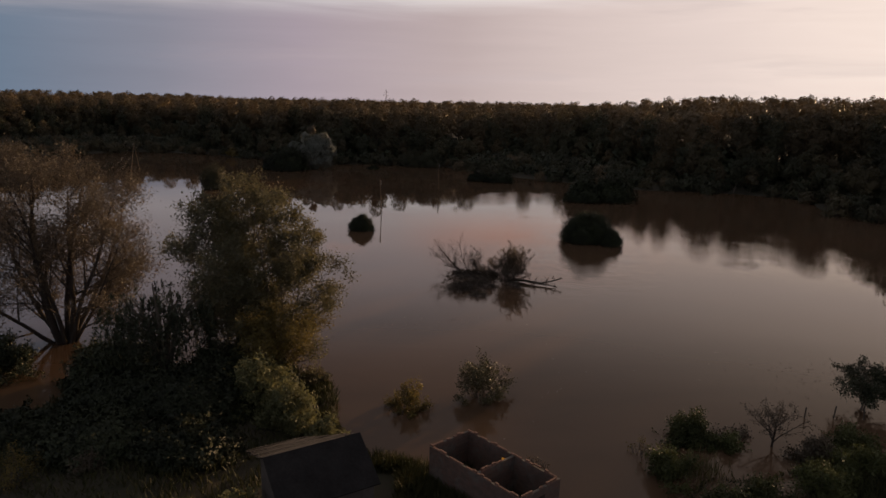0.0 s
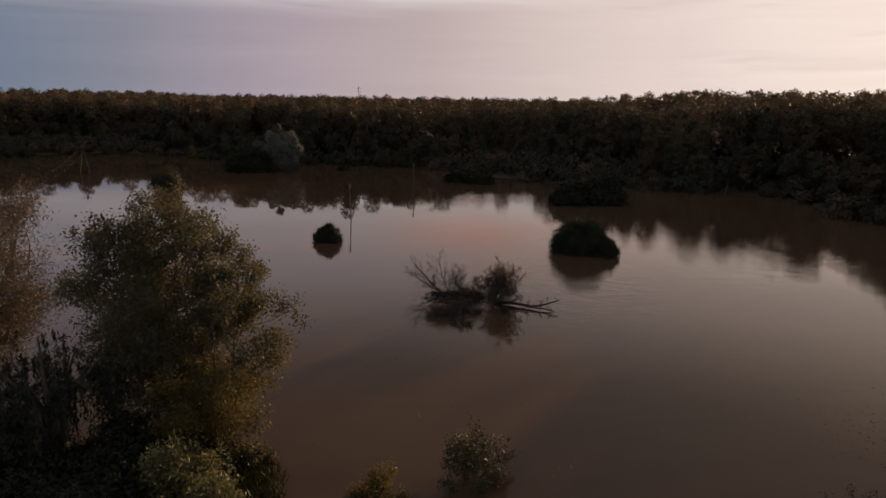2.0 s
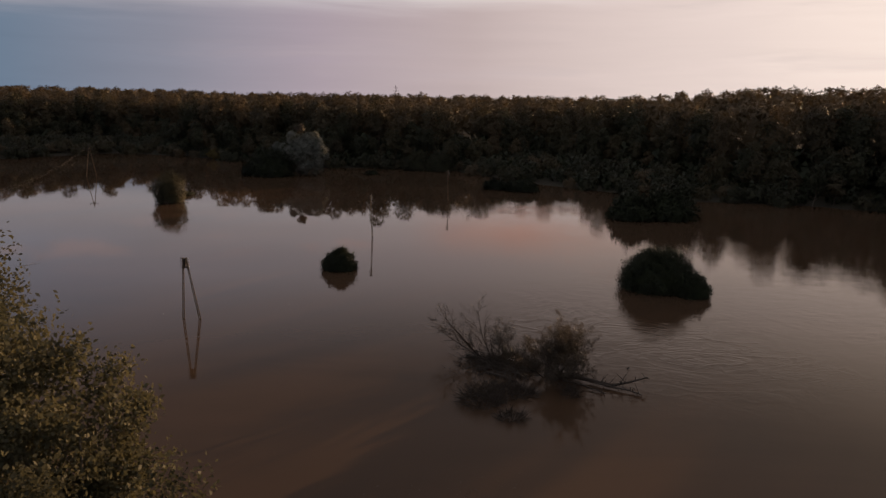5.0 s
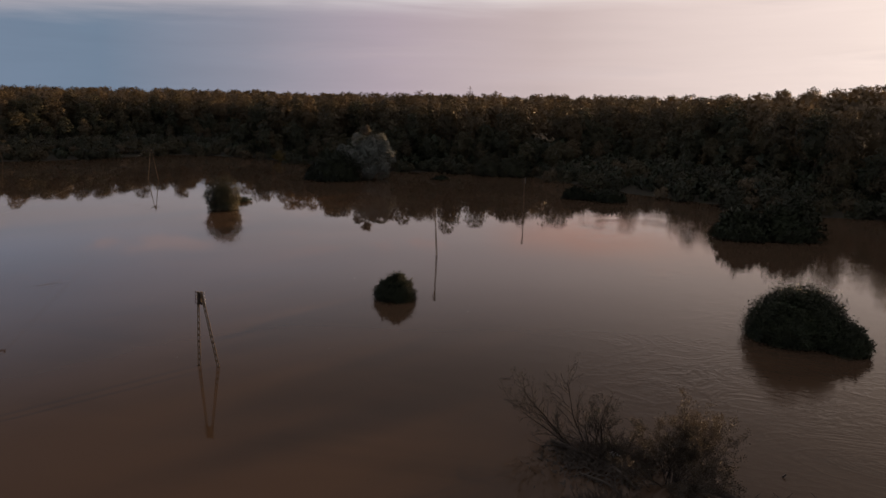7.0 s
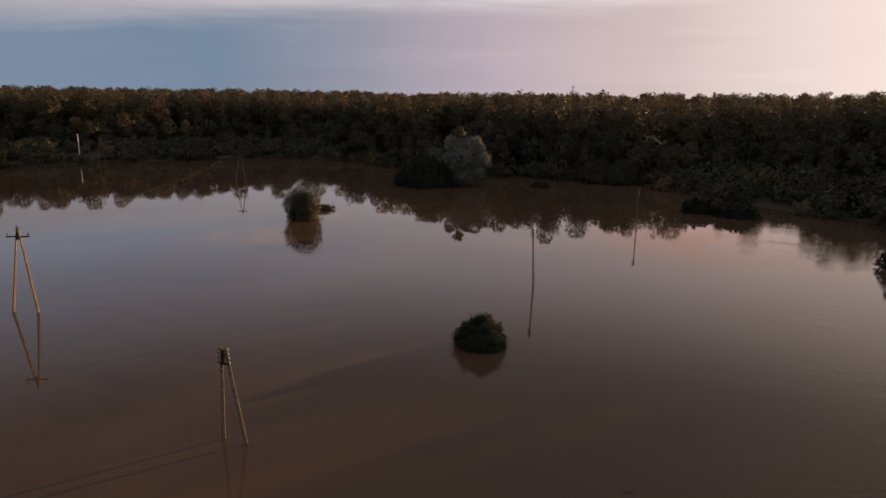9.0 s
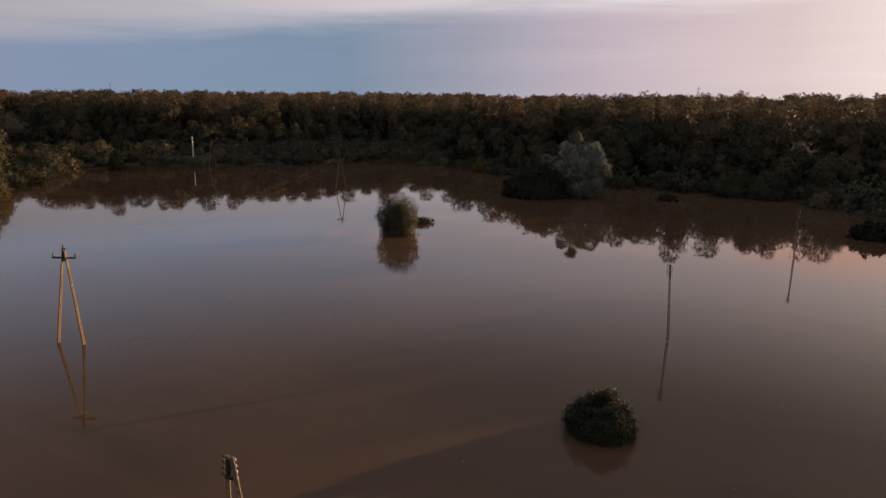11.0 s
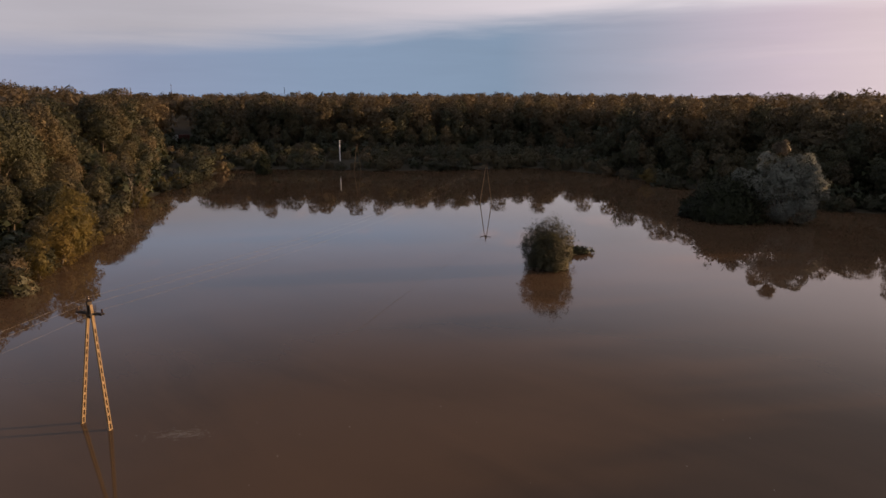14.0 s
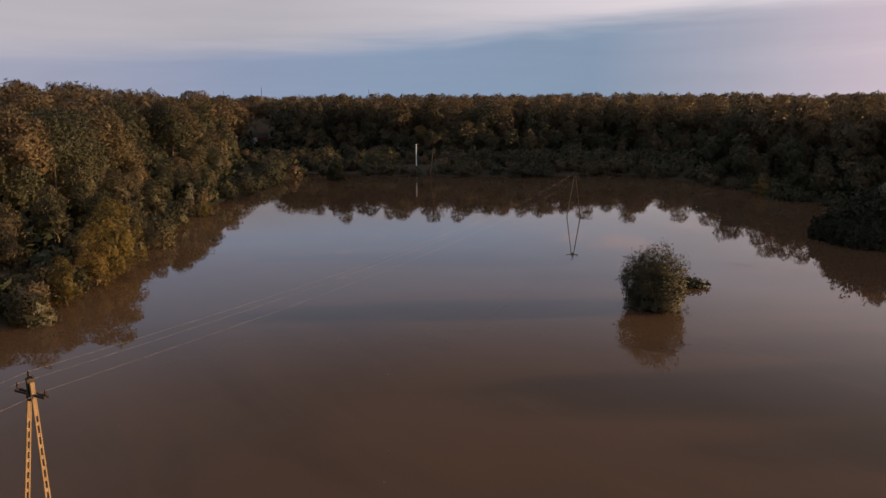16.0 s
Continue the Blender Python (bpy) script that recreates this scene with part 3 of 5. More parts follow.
def cleared(x, y, tall=True):
    """Where nothing tall grows: a ride that opens to the road, and round the poles on the bank."""
    x, y = np.asarray(x, float), np.asarray(y, float)
    a, b = np.array([-296.0, 240.0]), np.array([-166.0, 167.0])
    f = np.clip(((x - a[0]) * (b - a)[0] + (y - a[1]) * (b - a)[1]) / ((b - a) @ (b - a)), 0, 1)
    ride = np.hypot(x - a[0] - f * (b - a)[0], y - a[1] - f * (b - a)[1])
    return (tall & (ride < 6)) | (np.hypot(x + 184, y - 231) < 7) | (np.hypot(x + 168, y - 224) < 5)


def make_forest():
    rng = np.random.default_rng(11)
    oak = "oak tree with browning olive-green crown at the forest edge"
    tall = [forest_template(100 + k, h, w * 0.84, b, 12, 2300, 0.31, m, BARK, lab) for k, (h, w, b, m, lab) in enumerate([
        (19.2, 11.0, 5.5, OAK_LEAF, oak), (18.2, 9.6, 5.0, OAK_LEAF, oak), (19.6, 10.4, 6.0, OAK_LEAF, oak),
        (17.6, 11.6, 4.5, EDGE_LEAF, "broad green tree with spreading crown at the forest edge"), (17.0, 9.0, 4.0, EDGE_LEAF, "slender green tree at the forest edge")])]
    mid = [forest_template(120 + k, h, w * 0.86, b, 8, 1500, 0.28, m, BARK, lab, "bank_tree", group="trees on the flooded bank") for k, (h, w, b, m, lab) in enumerate([
        (11.0, 8.0, 2.6, EDGE_LEAF, "middle-sized green tree hanging over the bank"), (9.5, 7.5, 1.6, OAK_LEAF, "low browning tree on the bank"),
        (10.5, 6.5, 1.8, GOLD_LEAF, "yellowing tree at the water's edge"), (12.0, 7.4, 3.4, EDGE_LEAF, "middle-sized green tree on the bank")])]
    low = [shrub_template(140 + k, h, w, 14, 64, 0.23, m, lab) for k, (h, w, m, lab) in enumerate([
        (3.6, 5.5, EDGE_LEAF, "green willow shrub at the waterline"), (4.6, 6.0, EDGE_LEAF, "tall green shrub at the waterline"),
        (2.8, 4.6, OAK_LEAF, "low browning shrub at the waterline"), (3.4, 5.0, GOLD_LEAF, "yellowing shrub at the waterline")])]
    # the western bank comes nearest: its trees are finer leaved
    west_tall = [forest_template(160 + k, h, w * 0.84, b, 13, 4600, 0.23, m, BARK, oak) for k, (h, w, b, m) in enumerate([(19.0, 11.0, 8.0, OAK_LEAF), (17.5, 9.5, 7.0, EDGE_LEAF), (18.5, 11.5, 7.5, EDGE_LEAF)])]
    west_mid = [forest_template(170 + k, h, w * 0.86, b, 9, 3200, 0.20, m, BARK, lab, "bank_tree", group="trees on the flooded bank") for k, (h, w, b, m, lab) in enumerate([
        (11.0, 8.5, 2.0, EDGE_LEAF, "middle-sized green tree hanging over the bank"), (10.0, 8.0, 1.6, OAK_LEAF, "low browning tree on the bank"),
        (10.5, 7.5, 0.0, GOLD_LEAF, "yellowing tree at the water's edge"), (12.0, 7.8, 3.0, EDGE_LEAF, "middle-sized green tree on the bank")])]
    west = lambda x, y: x < -86 and y < 172
    fresh = set(tall + mid + low + west_tall + west_mid)

    def put(template, x, y, s):
        if cleared(x, y, template not in low):
            return
        m = pose(x, y, float(land(x, y)) - 0.05, 0, 0, rng.uniform(0, 360)) @ Matrix.Diagonal((s * rng.uniform(0.9, 1.12), s * rng.uniform(0.9, 1.12), s, 1))
        if template in fresh:
            fresh.discard(template)
            template.matrix_basis = m
        else:
            copy_thing(template, m).scale = m.to_scale()

    for x, y, d in jittered(rng, 4.0, -1.6, 3.6):
        if rng.random() < 0.8:
            k = rng.choice(4, p=[0.42, 0.28, 0.2, 0.10] if x < -90 else [0.46, 0.33, 0.21, 0.0])
            put(low[k], x, y, rng.uniform(0.75, 1.25))
    # the open strip between the water and the trees
    for x, y, d in jittered(rng, 6.8, 4.0, 60.0):
        if d < setback(x, y) + 3:
            put(low[rng.choice(3)], x, y, rng.uniform(0.9, 1.5))
    for x, y, d in jittered(rng, 6.0, 2.0, 90.0):
        e = d - setback(x, y)
        if 2.0 < e < 19:
            k = rng.choice(4, p=[0.36, 0.3, 0.0, 0.34] if x < -90 else [0.4, 0.28, 0.0, 0.32])
            put((west_mid if west(x, y) else mid)[k], x, y, rng.uniform(0.65, 1.05) * (0.75 + e / 46) * (0.85 if west(x, y) else 1.0))
    for x, y, d in jittered(rng, 7.9, 17.0, 110.0):
        e = d - setback(x, y)
        if 17 < e < 33:
            put(west_tall[rng.integers(0, 3)] if west(x, y) else tall[rng.integers(0, 5)], x, y, min(1.06 if x < 50 else 1.0, rng.uniform(0.82, 1.02) + (0.17 if x < 0 else 0.16 if x < 50 else 0.09) * float(lumps(x, y, 0.2, 21)) + min(0.1, (e - 17) / 160) + (0.07 if x < -60 and y > 180 else 0.0)) * (0.92 if west(x, y) else 1.0) * (1.02 + 0.10 * min(1.0, max(0.0, (x - 62) / 14)) + 0.07 * min(1.0, max(0.0, (x - 78) / 14))))
    # yellowing trees on the western waterline
    for x, y, s in ((-117.0, 128.5, 0.8), (-112.8, 126.0, 0.9), (-109.0, 123.0, 0.7), (-103.5, 119.0, 0.5)):
        put(west_mid[2], x, y, s)
    woodland(rng)


def jittered(rng, step, near, far):
    """Loose grid of spots that lie between two distances from the water, on the wooded side."""
    x, y = [a.ravel() for a in np.meshgrid(np.arange(-330, 180, step), np.arange(20, 340, step))]
    x, y = x + rng.uniform(-0.4, 0.4, len(x)) * step, y + rng.uniform(-0.4, 0.4, len(x)) * step
    d = to_shore(x, y)
    keep = (d > near) & (d < far) & (y > 70 + np.maximum(0, x) * 0.4) & (x > -260) & (x < 130)
    return list(zip(x[keep], y[keep], d[keep]))


def turned_ways(ways, turn):
    """Normals of a card set turned for each copy, joined."""
    c, s = np.cos(turn)[:, None], np.sin(turn)[:, None]
    x, y, z = ways[None, :, 0], ways[None, :, 1], ways[None, :, 2]
    return np.stack([x * c - y * s, x * s + y * c, z + 0 * c], -1).reshape(-1, 3)


def stamp(cards, places, scale, turn):
    """Copies of a card set at many places, joined: all corners in one array."""
    c, s = np.cos(turn)[:, None, None], np.sin(turn)[:, None, None]
    k = scale[:, None, None]
    x, y, z = cards[None, ..., 0], cards[None, ..., 1], cards[None, ..., 2]
    out = np.stack([(x * c - y * s) * k, (x * s + y * c) * k, z * k + 0 * x], -1)
    return (out + places[:, None, None, :]).reshape(-1, 3, 3)


def woodland(rng):
    """The forest behind its edge: canopy after canopy to the horizon."""
    def spots(step, near, far, west_far, reach):
        g = np.arange(-reach, reach, step)
        x, y = [a.ravel() for a in np.meshgrid(g, g)]
        x, y = x + rng.uniform(-0.42, 0.42, len(x)) * step, y + rng.uniform(-0.42, 0.42, len(x)) * step
        keep = (y > 60) & (np.hypot(x, y) < reach) & (np.arctan2(x, y - 20) < 1.0) & (np.arctan2(x, y - 60) > -1.62)
        x, y = x[keep], y[keep]
        d = to_shore(x, y) - setback(x, y)
        limit = np.where((x < -120) & (np.arctan2(-x, y) > 0.38), west_far, far)
        keep = (d >= near) & (d < limit) & ~cleared(x, y)
        return x[keep], y[keep]

    sets, ways = [], []
    for near, far, west, step, reach, clumps, per, leaf, height in ((32, 58, 76, 8.2, 440, 16, 24, 0.50, 19.8), (58, 150, 185, 10.5, 520, 9, 18, 0.72, 20.2)):
        kinds = [clump_crown(np.random.default_rng(200 + k + clumps), rng.uniform(9, 12), height * rng.uniform(0.98, 1.03), 3 if near < 50 else 9, clumps, per, leaf, near > 50, (0.13, 0.2), inner=100, reach=(0.56, 0.86)) for k in range(4)]
        x, y = spots(step, near, far, west, reach)
        z = land(x, y)
        pick = rng.integers(0, 4, len(x))
        for k in range(4):
            m = pick == k
            places = np.stack([x[m], y[m], z[m]], -1)
            tall = (rng.uniform(0.95, 1.02, m.sum()) + (0.05 if near < 50 else 0.015) * lumps(x[m], y[m], 0.2, 21)) * (1.02 + 0.10 * np.clip((places[:, 0] - 62) / 14, 0, 1) + 0.07 * np.clip((places[:, 0] - 78) / 14, 0, 1))
            turn = rng.uniform(0, 6.28, m.sum())
            sets.append(stamp(kinds[k][0], places, tall, turn))
            ways.append(turned_ways(kinds[k][1], turn))
    tagged(part("woodland", spray_mesh("woodland", np.concatenate(sets), np.concatenate(ways)), OAK_LEAF), "browning oak forest canopy reaching to the horizon", "forest", kind="stuff")
    # dark undergrowth filling the wood to its floor, added to block sun between trunks
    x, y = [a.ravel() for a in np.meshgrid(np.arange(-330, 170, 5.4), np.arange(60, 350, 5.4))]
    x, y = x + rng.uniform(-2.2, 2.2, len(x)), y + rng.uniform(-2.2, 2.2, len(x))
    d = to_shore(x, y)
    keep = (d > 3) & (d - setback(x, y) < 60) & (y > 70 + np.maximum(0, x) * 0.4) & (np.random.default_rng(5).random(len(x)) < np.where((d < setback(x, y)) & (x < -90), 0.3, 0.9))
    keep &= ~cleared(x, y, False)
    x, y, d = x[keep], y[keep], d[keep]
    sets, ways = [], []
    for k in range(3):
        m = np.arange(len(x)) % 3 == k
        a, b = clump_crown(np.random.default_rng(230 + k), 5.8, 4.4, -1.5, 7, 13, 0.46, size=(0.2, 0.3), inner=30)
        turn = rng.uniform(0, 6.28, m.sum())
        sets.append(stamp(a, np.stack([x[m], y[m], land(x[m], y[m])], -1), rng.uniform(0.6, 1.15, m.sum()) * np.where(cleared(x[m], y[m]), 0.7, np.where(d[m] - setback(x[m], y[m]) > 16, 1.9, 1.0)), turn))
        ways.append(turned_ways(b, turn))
    tagged(part("undergrowth", spray_mesh("undergrowth", np.concatenate(sets), np.concatenate(ways)), DARK_LEAF), "dark leafy undergrowth added below the forest trees to block low sun", "undergrowth", kind="stuff")
    # far canopy, a rough sheet just under the tree tops
    r = np.geomspace(420, 3000, 34)
    a = np.linspace(-1.75, 1.05, 150)
    rr, aa = np.meshgrid(r, a)
    x, y = rr * np.sin(aa), rr * np.cos(aa) + 40
    z = 18.5 + hill(x, y) + rng.normal(size=x.shape) * 1.4 + (rr - 420) * 0.0006
    v = np.stack([x, y, z], -1).reshape(-1, 3)
    w = len(r)
    i = (np.arange(len(a) - 1)[:, None] * w + np.arange(w - 1)[None]).ravel()
    tagged(part("far_woods", fast_mesh("far_woods", v, np.stack([i, i + 1, i + w + 1, i + w], -1), 4), OAK_LEAF), "distant forest canopy under the skyline", "forest", kind="stuff")


make_forest()


# ---------------------------------------------------------------- trees and bushes in the flood
def dome(name, seed, at, width, height, clumps, per, leaf, mat, label, depth=1.0, turn=0.0, stems=9, group="", point=1.0):
    """A thick bush that the flood has half covered."""
    rng = np.random.default_rng(seed)
    bush = thing(name, at, label, "shrub", group, turn=turn)
    tubes = Tubes()
    for k in range(stems):
        a, out = rng.uniform(0, 6.28), rng.uniform(0.15, 0.46)
        tip = np.array([math.cos(a) * width * out, math.sin(a) * width * out * depth, height * rng.uniform(0.5, 0.92)])
        tubes.add([(tip[0] * 0.2, tip[1] * 0.2, -0.5), tip * (0.6, 0.6, 0.5), tip], [0.06, 0.04, 0.012], 4)
    part("branchwork", tubes.mesh("branchwork"), BARK, bush)
    cards, normals = body_crown(rng, width, height, depth, int(clumps * per), leaf, point=point)
    part("crown", spray_mesh("crown", cards, normals), mat, bush)
    return bush


dome("round_bush", 31, (-18.55, 114.5, 0), 4.1, 2.5, 100, 260, 0.062, DARK_LEAF, "round dark green bush standing in the flood water", point=1.5)
dome("spreading_bush", 32, (18.5, 110.0, 0), 7.9, 4.6, 110, 440, 0.085, DARK_LEAF, "broad dark domed bush standing in the flood water", 0.8, turn=-8)
dome("side_bush", 33, (21.7, 107.7, 0), 3.6, 2.3, 34, 280, 0.085, DARK_LEAF, "small dark bush beside the broad domed one", 1.0)
dome("islet_bush", 34, (25.0, 156.0, 0), 8.0, 4.6, 40, 130, 0.22, DARK_LEAF, "dark willow thicket on a drowned islet", 0.8)
dome("islet_bush", 35, (31.5, 157.0, 0), 9.0, 5.6, 40, 130, 0.22, DARK_LEAF, "dark willow thicket on a drowned islet", 0.8)
dome("reed_islet", 36, (1.0, 192.5, 0), 6.0, 2.2, 24, 100, 0.2, DARK_LEAF, "low dark reed and willow islet in the flood", 0.7)
dome("reed_islet", 37, (7.0, 190.0, 0), 7.0, 2.5, 24, 100, 0.2, DARK_LEAF, "low dark reed and willow islet in the flood", 0.6)
dome("small_islet", 38, (-32.8, 218.0, 0), 3.6, 0.9, 12, 40, 0.2, DARK_LEAF, "tiny dark tussock islet in the flood", 0.7)
dome("floating_tussock", 39, (-64.8, 171.0, 0), 4.8, 0.65, 30, 60, 0.14, DARK_LEAF, "low dark green tussock afloat beside the drowned tree", 0.5, turn=20)

BARE = dict(levels=2, wander=(0.07, 0.12, 0.16), up=(0.05, 0.03, 0.02), taper=(0.85, 0.85, 0.8), kids=(9, 5), start=(0.3, 0.2), angle=((25, 55), (25, 55)), ratio=(0.38, 0.45))
for seed, x, y, tall in ((57, -124.5, 131.5, 8.5), (58, -148.5, 150.0, 9.0)):
    branching_tree("bare_tree", seed, [(0, 0, (0.05, 0.0, 1), tall, 0.13), (0.3, 0.1, (0.22, 0.1, 1), tall * 0.7, 0.08)], BARE, (), None, PALE_BARK, (x, y, float(land(x, y))), "bare pale-barked dead tree on the wooded bank", "tree", "dead trees on the bank")

# a silver willow with a dark thicket at its foot
def silver_willow(at):
    rng = np.random.default_rng(51)
    tree = thing("silver_willow", at, "silvery-leaved willow with a browning tip, standing in the flood", "tree", turn=15)
    tubes = Tubes()
    lobes = [(2.9, 0.0, 8.9, 3.6, 26), (-1.6, 0.3, 9.2, 2.7, 18), (-5.4, 0.0, 7.0, 2.4, 14), (4.9, -0.6, 6.0, 2.9, 18), (0.6, -1.6, 6.2, 3.5, 22), (-3.2, -1.2, 5.4, 2.8, 16), (3.6, -1.0, 2.8, 2.9, 16), (0.4, -1.0, 2.4, 3.2, 14), (1.2, 1.2, 7.0, 3.4, 14)]
    for x, y, z, r, count in lobes:
        tubes.add([(0, 0, -0.5), (x * 0.4, y * 0.4, z * 0.5), (x, y, z)], [0.28, 0.18, 0.05], 6)
    spots = []
    for x, y, z, r, count in lobes:
        spots.append((np.array([x, y, z]), r * 0.8))
        for way in unit(rng.normal(size=(count // 3, 3)) + (0, 0, 0.3)):
            spots.append((np.array([x, y, z]) + way * r * 0.62, r * rng.uniform(0.28, 0.42)))
    faces, ways = lobe_shells(rng, spots, 30000, 0.17, np.array([0.5, 0, 4.5]), 12.0, 0.5, 0.3, 0.4)
    part("trunk", smooth_shade(tubes.mesh("trunk")), BARK, tree)
    a, b = np.concatenate(faces), np.concatenate(ways)
    keep = a[..., 2].min(1) > 0.05
    part("crown", spray_mesh("crown", a[keep], b[keep]), SILVER_LEAF, tree)
    a, b = clump_crown(rng, 2.8, 3.2, 0.0, 12, 200, 0.13, size=(0.14, 0.24), slim=0.5)
    part("crown_tip", spray_mesh("crown_tip", a + np.array([-0.1, 0.3, 10.6]), b), BROWN_LEAF, tree, "browning tip of the crown")


silver_willow((-51.2, 214.0, 0))
dome("willow_thicket", 52, (-58.0, 210.0, 0), 11.5, 7.2, 44, 200, 0.2, DARK_LEAF, "dark willow thicket at the foot of the silver willow", 0.8, turn=25)
dome("willow_thicket", 53, (-63.0, 210.0, 0), 6.0, 3.8, 24, 160, 0.2, DARK_LEAF, "low dark willow thicket beside the silver willow", 0.8)
dome("bank_thicket", 54, (-22.0, 232.0, 0), 8.0, 5.2, 30, 140, 0.22, EDGE_LEAF, "rounded green willow on the far bank", 0.9)
dome("bank_thicket", 55, (-15.5, 231.0, 0), 8.0, 5.6, 30, 140, 0.22, EDGE_LEAF, "rounded green willow on the far bank", 0.9)
dome("pyramid_bush", 56, (-182.8, 202.0, 0), 4.2, 5.0, 24, 130, 0.2, DARK_LEAF, "pointed dark bush standing off the far bank")

# the drowned tree in mid-water: a fan of thin stems, leafy outside
BUSHY = dict(levels=2, wander=(0.10, 0.14, 0.16), up=(0.03, 0.05, 0.05), taper=(0.75, 0.8, 0.8), kids=(6, 5), start=(0.22, 0.2), angle=((18, 46), (20, 50)), ratio=(0.5, 0.5))


def fan(rng, count, low, high, length, radius, spread=0.3, squat=0.0):
    """Stems that rise in a fan: lean between two angles from upright, in degrees."""
    out = []
    for k in range(count):
        a, lean = 6.28 * (k + rng.uniform(-0.3, 0.3)) / count, radians(rng.uniform(low, high))
        way = (math.cos(a) * math.sin(lean), math.sin(a) * math.sin(lean), math.cos(lean))
        out.append((way[0] * spread, way[1] * spread, way, length * rng.uniform(0.8, 1.08) * (1 - squat * math.sin(lean)), radius * rng.uniform(0.7, 1.1)))
    return out


def drowned_tree(at):
    rng = np.random.default_rng(61)
    tree = thing("drowned_tree", at, "bushy half-drowned tree with greening brown leaves standing in the flood", "tree")
    tubes, twigs = Tubes(), []
    for x, y, way, length, r in fan(rng, 26, 2, 80, 3.9, 0.05, 0.5, 0.46):
        grow(rng, tubes, twigs, (x, y, -0.3), unit(np.array(way)), length, r, 0, {**BUSHY, "kids": (5, 3)})
    part("branchwork", tubes.mesh("branchwork"), BARK, tree)
    a, b = body_crown(rng, 6.1, 5.6, 1.0, 17000, 0.085, 0.40, 0.72, 0.12)
    part("crown", spray_mesh("crown", a, b), OLIVE_LEAF, tree)
    cards = twig_leaves(rng, twigs, 12, 0.07, 0.12)
    cards[..., 2] = np.maximum(cards[..., 2], 0.03)
    part("outer_leafage", card_mesh("outer_leafage", cards), BROWN_LEAF, tree, "thin browning outer leaves")


drowned_tree((-62.6, 161.6, 0))

# ---------------------------------------------------------------- power line poles
def slotted_leg(name, foot, head, width, deep, facing, parent, solid=1.5, mat=CONCRETE):
    """A tapered concrete pole with a row of slots; facing: the way in which the slots go through."""
    foot, head = Vector(foot), Vector(head)
    up = (head - foot).normalized()
    nx = Vector(facing)
    nx = (nx - nx.dot(up) * up).normalized()
    ny = up.cross(nx)
    length = (head - foot).length + 0.6
    bm = bmesh.new()

    def block(y0, y1, z0, z1, d):
        """A block with both ends tapered as the pole tapers."""
        vs = []
        for z in (z0, z1):
            k = 1 - 0.3 * z / length
            for x, y in ((-d, y0), (d, y0), (d, y1), (-d, y1)):
                vs.append(bm.verts.new(foot - up * 0.6 + up * z + nx * x * k + ny * y * k))
        for f in ((0, 3, 2, 1), (4, 5, 6, 7), (0, 1, 5, 4), (1, 2, 6, 5), (2, 3, 7, 6), (3, 0, 4, 7)):
            bm.faces.new([vs[i] for i in f])

    w, d, rail = width / 2, deep / 2, width * 0.32
    block(-w, -w + rail, 0, length, d)
    block(w - rail, w, 0, length, d)
    z, end = 0.0, length - solid
    while z < end:
        block(-w + rail, w - rail, z, min(z + 0.17, end), d * 0.8)
        z += 0.50
    block(-w + rail, w - rail, end, length, d * 0.92)
    bmesh.ops.recalc_face_normals(bm, faces=bm.faces)
    bmesh.ops.bevel(bm, geom=[e for e in bm.edges if e.calc_length() > length * 0.9], offset=0.012, segments=1, affect="EDGES")
    return part(name, bm, mat, parent)


def turned(profile, sides=10):
    """A turned body from (radius, height) pairs."""
    bm = bmesh.new()
    rings = [[bm.verts.new((r * math.cos(6.2832 * k / sides), r * math.sin(6.2832 * k / sides), z)) for k in range(sides)] for r, z in profile]
    for a, b in zip(rings, rings[1:]):
        for k in range(sides):
            bm.faces.new((a[k], a[(k + 1) % sides], b[(k + 1) % sides], b[k]))
    bm.faces.new(rings[0][::-1]), bm.faces.new(rings[-1])
    return bm


INSULATOR = [(0.018, -0.06), (0.018, 0.03), (0.055, 0.03), (0.075, 0.06), (0.045, 0.08), (0.07, 0.11), (0.042, 0.13), (0.06, 0.16), (0.05, 0.24), (0.03, 0.26)]
KNOB = [(0.012, -0.05), (0.012, 0.0), (0.045, 0.0), (0.05, 0.05), (0.03, 0.07), (0.045, 0.1), (0.02, 0.12)]


def at_parent(ob, x, y, z, rx=0, ry=0, rz=0):
    ob.matrix_basis = pose(x, y, z, rx, ry, rz)
    return ob


